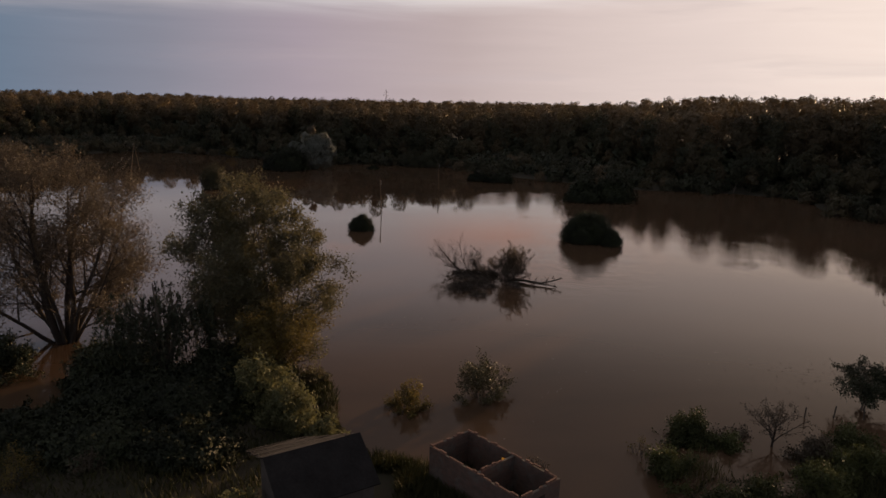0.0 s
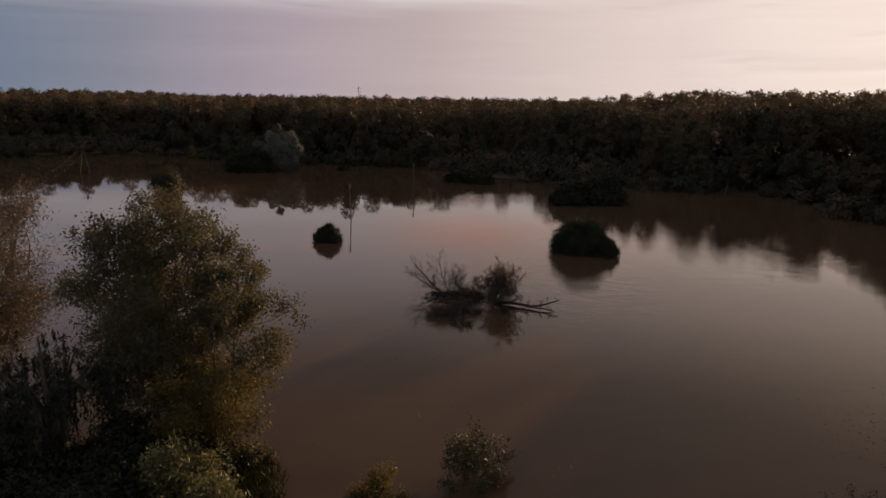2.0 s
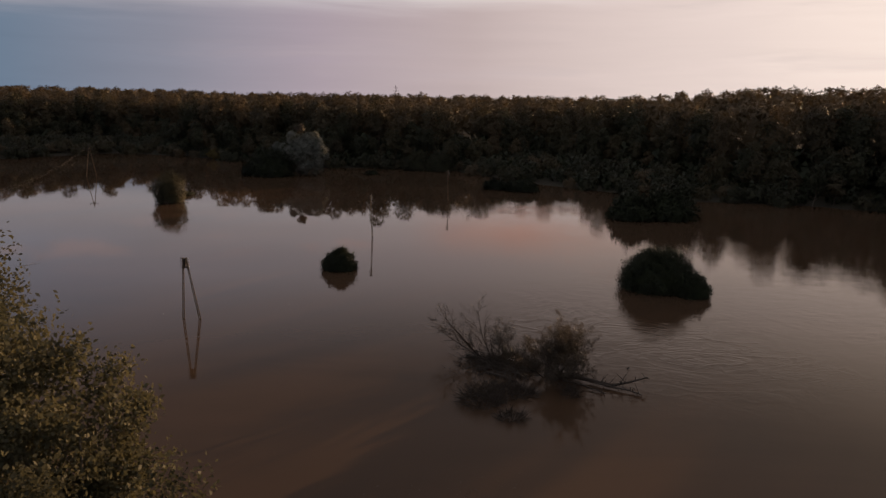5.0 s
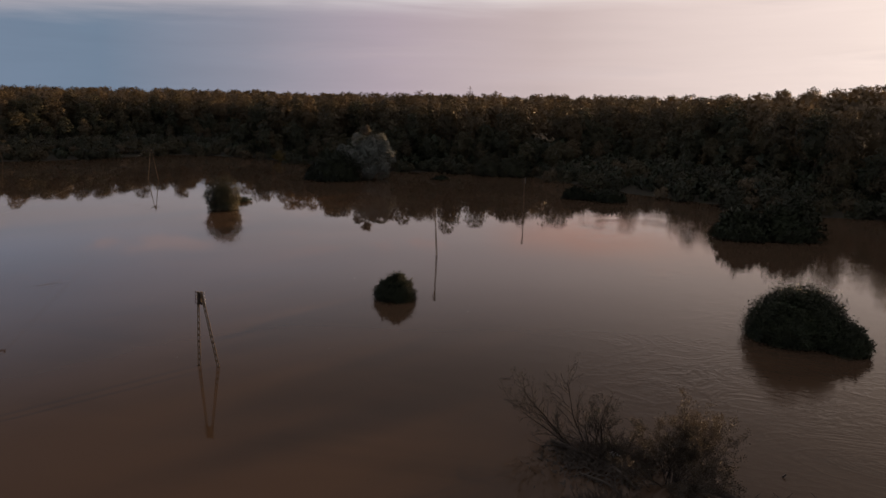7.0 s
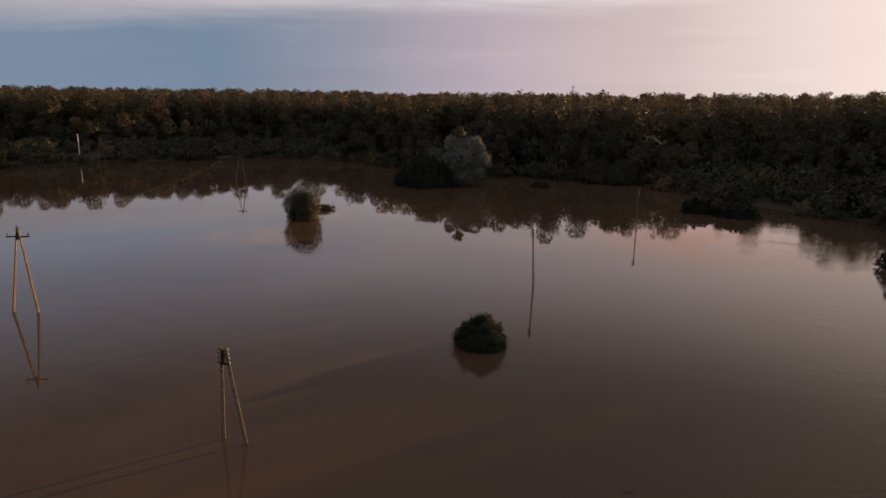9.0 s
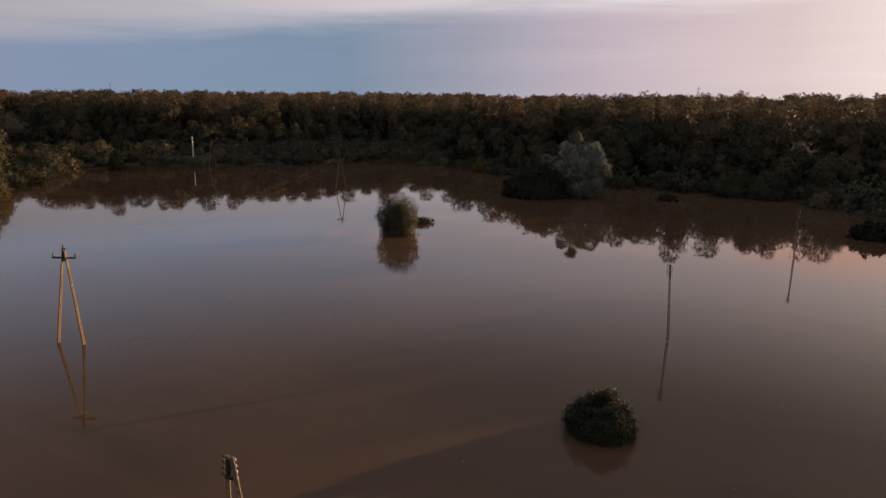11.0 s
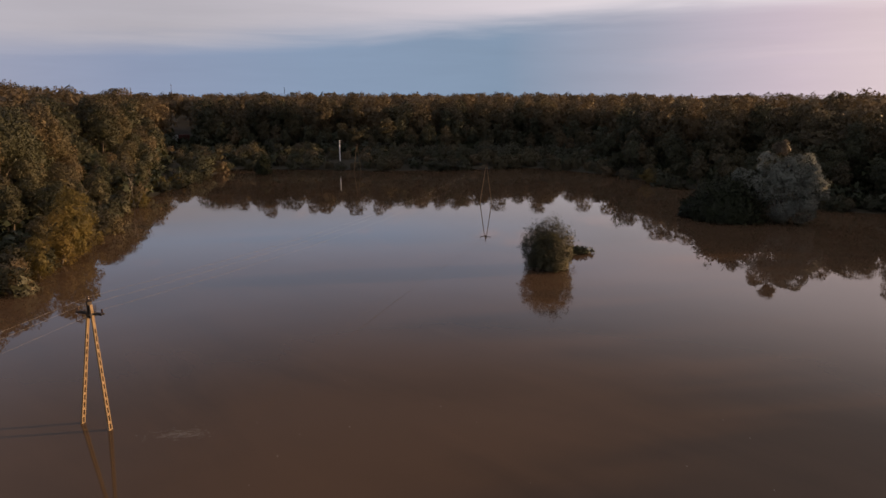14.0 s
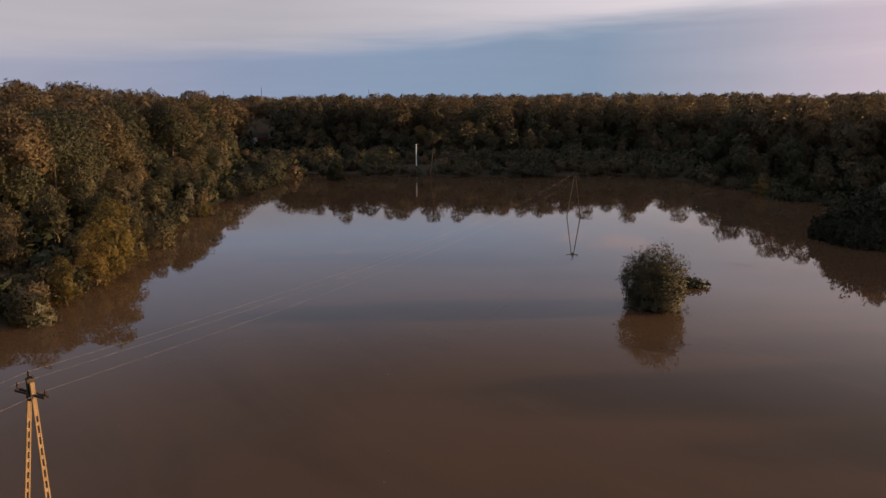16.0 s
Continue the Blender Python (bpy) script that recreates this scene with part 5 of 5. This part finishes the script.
leafy("elder_bush", 89, zl(-10.4, 32.0), 3.2, 3.0, ELDER_LEAF, "elder bush grown up against the shed wall", 14, (30, 0.13, 0.18, 0.3))
for k, (x, y, w, h) in enumerate([(-26.2, 50.2, 6.0, 3.8), (-23.6, 46.0, 6.5, 2.8), (-18.5, 45.0, 7.5, 3.4), (-21.5, 40.0, 6.5, 2.2), (-16.0, 39.5, 5.5, 2.2), (-17.2, 49.6, 5.5, 3.8), (-14.0, 48.6, 4.0, 2.6), (-26.5, 40.0, 5.0, 2.4)]):
    dome("dark_thicket", 90 + k, (x, y, float(land(x, y)) - 0.1), w * 1.15, h * 0.82, 36, 260, 0.115, DARK_LEAF, "dark tangled thicket on the near bank", 0.9, group="thickets on the near bank")
leafy("bare_shrub", 98, zl(-20.3, 36.8), 3.0, 2.0, BROWN_LEAF, "grey leafless shrub in rough grass", 26, (4, 0.06, 0.12))
leafy("bare_shrub", 99, zl(-17.4, 38.2), 2.6, 1.8, BROWN_LEAF, "grey leafless shrub in rough grass", 24, (4, 0.06, 0.12))
leafy("sapling", 100, zl(-23.6, 35.3), 3.0, 3.0, GOLD_LEAF, "young tree with small yellow-green leaves", 10, (20, 0.07, 0.18))

# bushes in the shallow water before the bank
leafy("water_bush", 101, (-3.55, 47.8, 0), 4.0, 2.7, GOLD_LEAF, "round bush with yellow-green leaves standing in shallow water", 20, (20, 0.085, 0.12), 0.35, "")
leafy("water_bush", 102, (1.5, 50.1, 0), 3.8, 5.0, OLIVE_LEAF, "upright dark grey-green bush standing in shallow water", 20, (22, 0.085, 0.16), 0.62, "")

# right of the ruin
leafy("bank_bush", 103, zl(14.8, 44.9), 5.2, 3.5, MEADOW_LEAF, "dense green bush on the flooded bank", 24, (46, 0.09, 0.2))
leafy("bank_bush", 104, zl(17.0, 44.2), 4.2, 2.4, MEADOW_LEAF, "green bush beside the dense one", 18, (30, 0.09, 0.16))
leafy("bank_bush", 105, zl(18.2, 45.6), 2.6, 2.6, BROWN_LEAF, "thin half-bare bush on the flooded bank", 12, (10, 0.09, 0.14))
ORCHARD = dict(levels=3, wander=(0.05, 0.12, 0.16, 0.18), up=(0.03, 0.0, 0.0, 0.0), taper=(0.5, 0.8, 0.85, 0.8), kids=(13, 6, 4), start=(0.28, 0.22, 0.2), angle=((32, 68), (25, 52), (25, 55)), ratio=(1.1, 0.52, 0.5))
branching_tree("orchard_tree", 106, [(0, 0, (0.03, 0, 1), 2.2, 0.085)], ORCHARD, (7, 0.05, 0.08), BROWN_LEAF, DARK_BARK, (20.2, 44.5, 0), "small bare fruit tree with spreading twigs standing in shallow water", "tree")
branching_tree("orchard_tree", 107, [(0, 0, (0.05, 0, 1), 2.5, 0.08), (0.2, 0.1, (0.45, 0.1, 1), 2.3, 0.06)], ORCHARD, (16, 0.08, 0.12), DARK_LEAF, BARK, (29.0, 50.6, 0), "dark leafy fruit tree leaning over the water", "tree")
leafy("sapling", 108, (11.4, 42.6, 0), 2.2, 2.0, GOLD_LEAF, "thin sapling with a few yellow leaves in the water", 5, (5, 0.06, 0.12), 0.5)
leafy("low_shrub", 109, zl(8.3, 38.6), 1.6, 0.9, GOLD_LEAF, "low yellow-green shrub at the foot of the ruin", 8, (12, 0.06, 0.1))
leafy("weeds", 110, (4.6, 40.2, 0), 2.8, 1.0, BROWN_LEAF, "dry weeds standing in the water behind the ruin", 18, (4, 0.05, 0.1), 0.3)
leafy("low_shrub", 111, zl(27.1, 53.3), 1.8, 1.1, DARK_LEAF, "small drowned shrub showing above the water", 8, (10, 0.07, 0.12))
for k, (x, y, w, h, m, lab) in enumerate([(12.6, 40.2, 4.6, 2.2, MEADOW_LEAF, "green tussocky bush on the bank"), (20.5, 38.8, 4.5, 1.8, MEADOW_LEAF, "yellowish green bush on the bank"), (23.5, 40.5, 4.5, 1.8, MEADOW_LEAF, "yellowish green bush on the bank"),
                                          (17.0, 37.6, 4.0, 1.7, MEADOW_LEAF, "low green bush on the bank"), (25.0, 44.2, 4.0, 1.3, MEADOW_LEAF, "low green bush on the bank"), (22.2, 43.0, 3.4, 1.2, BROWN_LEAF, "dry brown bush on the bank"),
                                          (14.6, 36.4, 3.6, 1.5, MEADOW_LEAF, "low green bush on the bank"), (26.5, 41.0, 4.0, 1.6, MEADOW_LEAF, "low green bush on the bank")]):
    leafy("bank_bush", 120 + k, zl(x, y), w * 1.0, h * 0.8, m, lab, 16, (30, 0.09, 0.2), 0.15)

# fence posts in the shallows
def fence_post(x, y, h, lean):
    bm = turned([(0.055, -0.6), (0.05, h - 0.04), (0.03, h)], 8)
    ob = part("fence_post", bm, DEADWOOD)
    ob.matrix_basis = pose(x, y, 0, lean, lean * 0.6, 0)
    tagged(ob, "weathered wooden fence post standing in shallow water", "post", "fence posts")


for x, y, h, lean in ((24.3, 48.9, 0.85, 2), (26.4, 49.1, 0.95, 4), (28.4, 49.0, 1.05, -3), (30.5, 49.0, 1.0, 3)):
    fence_post(x, y, h, lean)

# ---------------------------------------------------------------- shed
FELT = plain("dark_roofing_felt", [(0.012, 0.011, 0.010), (0.022, 0.020, 0.019), (0.034, 0.030, 0.027)], 0.9, 0.95, bump=0.35, spec=0.1)
GREY_WOOD = plain("weathered_grey_boards", [(0.018, 0.015, 0.013), (0.045, 0.038, 0.032), (0.11, 0.09, 0.075)], 1.6, 0.92, bump=0.4, stretch=(0.4, 3, 1))
PLASTER = plain("stained_plaster", [(0.05, 0.042, 0.034), (0.085, 0.072, 0.06), (0.12, 0.10, 0.085)], 1.2, 0.9, bump=0.2)


def shed(at, turn):
    """Gabled shed; local x runs along the ridge, -y faces the near slope."""
    house = thing("shed", at, "old shed with dark felt roof torn to grey boards", "shed", turn=turn)
    L, near, far, top, e1, e2 = 2.55, 2.25, 3.1, 4.1, 2.5, 3.0
    bm = bmesh.new()
    prof = [(-near + 0.25, 0), (-near + 0.25, e1 + 0.05), (0, top - 0.12), (1.1, top - 0.14 - 1.1 * (top - e2) / far), (1.1, 0)]
    ends = []
    for x in (-L + 0.2, L - 0.2):
        ends.append([bm.verts.new((x, y, z)) for y, z in prof])
    bm.faces.new(ends[0]), bm.faces.new(ends[1][::-1])
    for k in range(5):
        bm.faces.new((ends[0][k], ends[1][k], ends[1][(k + 1) % 5], ends[0][(k + 1) % 5]))
    bmesh.ops.recalc_face_normals(bm, faces=bm.faces)
    part("wall", bm, PLASTER, house, "stained plaster wall")

    def slope(name, y0, z0, y1, z1, thick, mat, label, x0=-L, x1=L, ripple=0.0, slant=0.0):
        bm = bmesh.new()
        n = 14
        top_v, low_v = [], []
        r = random.Random(7)
        for j in range(7):
            f = j / 6
            for i in range(n + 1):
                x, y, z = x0 + (x1 - slant * f - x0) * i / n, y0 + (y1 - y0) * f, z0 + (z1 - z0) * f
                top_v.append(bm.verts.new((x, y, z + thick + r.uniform(-ripple, ripple))))
                low_v.append(bm.verts.new((x, y, z)))
        for j in range(6):
            for i in range(n):
                a = j * (n + 1) + i
                bm.faces.new((top_v[a], top_v[a + 1], top_v[a + n + 2], top_v[a + n + 1]))
                bm.faces.new((low_v[a], low_v[a + n + 1], low_v[a + n + 2], low_v[a + 1]))
        edge = [i for i in range(n + 1)] + [j * (n + 1) + n for j in range(1, 7)] + [6 * (n + 1) + i for i in range(n - 1, -1, -1)] + [j * (n + 1) for j in range(5, 0, -1)]
        for a, b in zip(edge, edge[1:] + edge[:1]):
            bm.faces.new((top_v[a], low_v[a], low_v[b], top_v[b]))
        bmesh.ops.recalc_face_normals(bm, faces=bm.faces)
        return part(name, bm, mat, house, label)

    slope("near_roof", -near - 0.1, e1 - 0.05, 0.02, top, 0.07, FELT, "dark felted roof slope", ripple=0.012)
    deck = slope("far_roof", 0.02, top, far + 0.1, e2 - 0.03, 0.03, FELT, "torn roof slope", slant=2.2)
    r = random.Random(5)
    drop = (top - e2) / far
    for k in range(15):
        y = 0.10 + k * 0.195
        x0, x1 = -L - r.uniform(-0.1, 0.15), L - 2.2 * y / far - r.uniform(0.0, 0.5) * (1 if k % 3 else 2.0)
        b = box_mesh(x0, x1, -0.085, 0.085, 0, 0.025, 0.004)
        plank = part("board", b, GREY_WOOD, deck)
        plank.matrix_basis = pose(0, y, top - drop * y + 0.045 + r.uniform(0, 0.012), -math.degrees(math.atan(drop)), r.uniform(-0.5, 0.5), r.uniform(-1.2, 1.2))


shed((-6.9, 34.2, 0.25), 35)

# ---------------------------------------------------------------- roofless brick ruin
BRICK = plain("weathered_brick", [(0.10, 0.055, 0.04), (0.18, 0.10, 0.072), (0.25, 0.145, 0.105)], 6.0, 0.9, bump=0.3)


def brickwork():
    m, g = material("worn_brick_wall_with_remains_of_plaster")
    at = g.add("ShaderNodeTexCoord").outputs["Object"]
    b = g.add("ShaderNodeTexBrick", {"Vector": at, "Color1": (0.095, 0.048, 0.034, 1), "Color2": (0.14, 0.075, 0.052, 1), "Mortar": (0.10, 0.085, 0.07, 1), "Scale": 1.0,
                                     "Mortar Size": 0.012, "Brick Width": 0.26, "Row Height": 0.077})
    spin = g.add("ShaderNodeMapping", {"Vector": at, "Rotation": (radians(90), 0, 0)})
    g.put(b.inputs["Vector"], spin.outputs[0])
    worn = g.noise(at, 0.9, 5, 0.65)
    grime = g.noise(at, 3.0, 4, 0.6)
    colour = g.mix(g.smooth(worn, 0.50, 0.60), b.outputs[0], (0.115, 0.092, 0.075, 1))
    colour = g.mix(g.math("MULTIPLY", g.smooth(grime, 0.45, 0.7), 0.6), colour, (0.06, 0.05, 0.04, 1))
    bump = g.add("ShaderNodeBump", {"Strength": 0.4, "Distance": 0.03, "Height": b.outputs[1]})
    finish(g, g.add("ShaderNodeBsdfPrincipled", {"Base Color": colour, "Roughness": 0.9, "Normal": bump.outputs[0]}))
    return m


def ruin(at, turn):
    """Two roofless rooms; local x runs along the back wall, y towards the camera's side is negative."""
    wall_mat = brickwork()
    house = thing("brick_ruin", at, "roofless brick ruin of two small rooms at the water's edge", "ruin", turn=turn)
    L, W, t, h, mid = 6.8, 3.05, 0.15, 2.3, 3.6
    brick = box_mesh(-0.125, 0.125, -0.06, 0.06, 0, 0.07, 0.006)
    brick_data = bpy.data.meshes.new("brick")
    brick.to_mesh(brick_data)
    brick.free()
    brick_data.materials.append(BRICK)
    r = random.Random(9)

    def wall(name, x0, x1, y0, y1, holes=()):
        """A wall between two corners with openings (from, to, sill, head) along it."""
        along_x = x1 - x0 > y1 - y0
        length = (x1 - x0) if along_x else (y1 - y0)
        bm = bmesh.new()
        spans, at_s = [], 0.0
        for a, b, lo, hi in holes:
            spans += [(at_s, a, 0, h), (a, b, 0, lo), (a, b, hi, h)]
            at_s = b
        spans.append((at_s, length, 0, h))
        for a, b, lo, hi in spans:
            if b > a and hi > lo:
                box(bm, *((x0 + a, x0 + b, y0, y1) if along_x else (x0, x1, y0 + a, y0 + b)), lo - (0.5 if lo == 0 else 0), hi)
        ob = part(name, bm, wall_mat, house)
        s = 0.14
        while s < length - 0.1:
            courses = r.choice((0, 1, 1, 1, 2))
            for c in range(courses):
                for side in (0.0,):
                    if r.random() < 0.9:
                        p = new("brick", brick_data)
                        p.parent = ob
                        x, y = (x0 + s, (y0 + y1) / 2 + side) if along_x else ((x0 + x1) / 2 + side, y0 + s)
                        p.matrix_basis = pose(x, y, h + 0.002 + c * 0.078, 0, 0, (0 if along_x else 90) + r.uniform(-4, 4))
            s += 0.265
        return ob

    wall("back_wall", 0, L, -t, 0, ((2.75, 3.2, 1.3, 1.85),))
    wall("front_wall", 0, L, -W, -W + t)
    wall("end_wall", 0, t, -W + t, -t)
    wall("end_wall", L - t, L, -W + t, -t, ((0.9, 1.75, 0.0, 1.9),))
    wall("partition_wall", mid, mid + t, -W + t, -t)
    bm = box_mesh(t, L - t, -W + t, -t, -0.3, 0.02)
    part("floor_slab", bm, EARTH, house, "muddy floor")
    part("window_sheet", box_mesh(2.752, 3.198, -0.085, -0.075, 1.302, 1.848), window_sheet(), house, "yellowed plastic sheet in the window")


def window_sheet():
    m, g = material("yellowed_plastic_sheet")
    speck = g.noise(g.add("ShaderNodeTexCoord").outputs["Object"], 6.0, 4, 0.6)
    colour = g.mix(speck, (0.62, 0.45, 0.14, 1), (0.78, 0.62, 0.26, 1))
    p = g.add("ShaderNodeBsdfPrincipled", {"Base Color": colour, "Roughness": 0.4})
    t = g.add("ShaderNodeBsdfTranslucent", {"Color": colour})
    finish(g, g.add("ShaderNodeMixShader", {0: 0.6, 1: p.outputs[0], 2: t.outputs[0]}))
    return m


ruin((0.8, 40.35, 0.1), -45.5)


# ---------------------------------------------------------------- grass
def grass():
    rng = np.random.default_rng(140)
    n = 110000
    x, y = rng.normal(2, 24, n), 57 - np.abs(rng.normal(0, 17, n))
    x = np.concatenate([x, rng.normal(-2.5, 2.6, 16000), rng.uniform(8, 36, 40000)])
    y = np.concatenate([y, rng.normal(37.0, 3.0, 16000), rng.uniform(34, 48, 40000)])
    n = len(x)
    z = land(x, y)
    keep = (z > 0.0) & (lumps(x, y, 0.8, 9) + rng.normal(size=n) * 0.5 > -0.85) & ~((x > -10.5) & (x < -3) & (y < 39) & (y > 30.5))
    x, y, z = x[keep], y[keep], z[keep]
    n = len(x)
    tall = 0.16 + 0.2 * (lumps(x, y, 0.5, 12) > 0.3) + rng.uniform(0, 0.14, n)
    lean = rng.normal(size=(n, 3)) * 0.45
    lean[:, 2] = 1
    way = unit(lean)
    side = unit(np.cross(way, rng.normal(size=(n, 3))))
    base = np.stack([x, y, z - 0.02], -1)
    wide = rng.uniform(0.02, 0.045, (n, 1))
    cards = np.stack([base - side * wide * 0.6, base + way * tall[:, None] * 0.9 + side * wide, base + way * tall[:, None] * 2.0, base + way * tall[:, None] * 0.8 - side * wide], 1)
    tagged(part("grass", card_mesh("grass", cards), GRASS), "rank grass and weeds on the near bank", "grass", kind="stuff")


grass()


def reeds(at, width, count, seed):
    rng = np.random.default_rng(seed)
    base = np.column_stack([rng.normal(size=(count, 2)) * width * 0.35, np.zeros(count)])
    way = unit(np.column_stack([rng.normal(size=(count, 2)) * 0.22, np.ones(count)]))
    side = unit(np.cross(way, rng.normal(size=(count, 3))))
    tall = rng.uniform(0.6, 1.2, (count, 1))
    cards = np.stack([base - side * 0.02, base + way * tall * 0.5 + side * 0.03, base + way * tall, base + way * tall * 0.5 - side * 0.03], 1)
    ob = part("reed_clump", card_mesh("reed_clump", cards), REED)
    ob.location = at
    tagged(ob, "clump of yellowing reeds on the bank", "reeds", kind="stuff")


reeds(zl(14.6, 40.8), 2.2, 260, 141)

# ---------------------------------------------------------------- far things
def lattice_mast(at, height, foot, label, arms=()):
    """A four-legged lattice tower."""
    tower = thing("lattice_tower", at, label, "tower", "towers on the skyline")
    t = Tubes()
    top = foot * 0.16
    n = max(6, int(height / 4))
    level = lambda k: (foot + (top - foot) * min(1.0, 1.25 * k / n), height * k / n)
    for sx, sy in ((1, 1), (1, -1), (-1, -1), (-1, 1)):
        t.add([(sx * level(k)[0] / 2, sy * level(k)[0] / 2, level(k)[1]) for k in range(n + 1)], np.full(n + 1, 0.10), 4)
    for k in range(n):
        (a, z0), (b, z1) = level(k), level(k + 1)
        for i in range(4):
            p = [(a / 2, a / 2), (a / 2, -a / 2), (-a / 2, -a / 2), (-a / 2, a / 2)]
            q = [(b / 2, b / 2), (b / 2, -b / 2), (-b / 2, -b / 2), (-b / 2, b / 2)]
            t.add([(*p[i], z0), (*q[(i + 1) % 4], z1)], [0.05, 0.05], 3)
            t.add([(*p[(i + 1) % 4], z0), (*q[i], z1)], [0.05, 0.05], 3)
    part("mast", t.mesh("mast"), STEEL, tower)
    for z, reach in arms:
        bm = bmesh.new()
        box(bm, -reach, reach, -0.2, 0.2, z - 0.2, z + 0.2)
        part("cross_arm", bm, STEEL, tower)


# places of the far things
lattice_mast((-160.0, 1170.0, 0), 42.0, 7.0, "high-voltage lattice pylon far off over the forest", ((33, 5), (38, 4)))
for x, y, h in ((-936, 749, 44), (-1190, 690, 52), (-1240, 640, 46)):
    lattice_mast((x, y, 0), h, 2.4, "thin lattice mast far off over the forest")


def truck(at, turn):
    """A lorry with a white cab and a long red trailer; local x runs forwards."""
    lorry = thing("truck", at, "lorry with white cab and dark red trailer", "truck", turn=turn)
    paint = plain("dull_red_trailer_paint", [(0.07, 0.024, 0.019), (0.11, 0.036, 0.028)], 0.8, 0.6)
    rubber = plain("tyre_rubber", [(0.015, 0.015, 0.015), (0.03, 0.03, 0.03)], 5, 0.9)
    bm = bmesh.new()
    prof = [(5.2, 0.6), (5.2, 3.2), (5.9, 3.5), (7.1, 3.0), (7.4, 1.7), (7.4, 0.6)]
    ends = [[bm.verts.new((x, y, z)) for x, z in prof] for y in (-1.2, 1.2)]
    bm.faces.new(ends[0]), bm.faces.new(ends[1][::-1])
    for k in range(6):
        bm.faces.new((ends[0][k], ends[1][k], ends[1][(k + 1) % 6], ends[0][(k + 1) % 6]))
    bmesh.ops.recalc_face_normals(bm, faces=bm.faces)
    bmesh.ops.bevel(bm, geom=list(bm.edges), offset=0.1, segments=2, affect="EDGES")
    part("cab", bm, WHITE_POST, lorry, "white cab")
    part("windscreen", box_mesh(7.30, 7.36, -1.0, 1.0, 1.9, 2.7), plain("dark_glass", [(0.02, 0.02, 0.02), (0.03, 0.03, 0.03)], 1, 0.08), lorry)
    part("trailer", box_mesh(-6.6, 4.9, -1.25, 1.25, 1.15, 3.6, 0.04), paint, lorry, "dark red trailer")
    part("chassis", box_mesh(-6.4, 6.9, -0.5, 0.5, 0.7, 1.1, 0.02), STEEL, lorry)
    for x in (-5.4, -4.2, -3.0, 4.6, 6.5):
        for y in (-1.05, 1.05):
            wheel = part("wheel", turned([(0.2, -0.15), (0.48, -0.15), (0.5, 0), (0.48, 0.15), (0.2, 0.15)], 14), rubber, lorry)
            wheel.matrix_basis = pose(x, y, 0.5, 90, 0, 0)


truck((-290.0, 238.5, float(land(-290.0, 238.5))), 240)
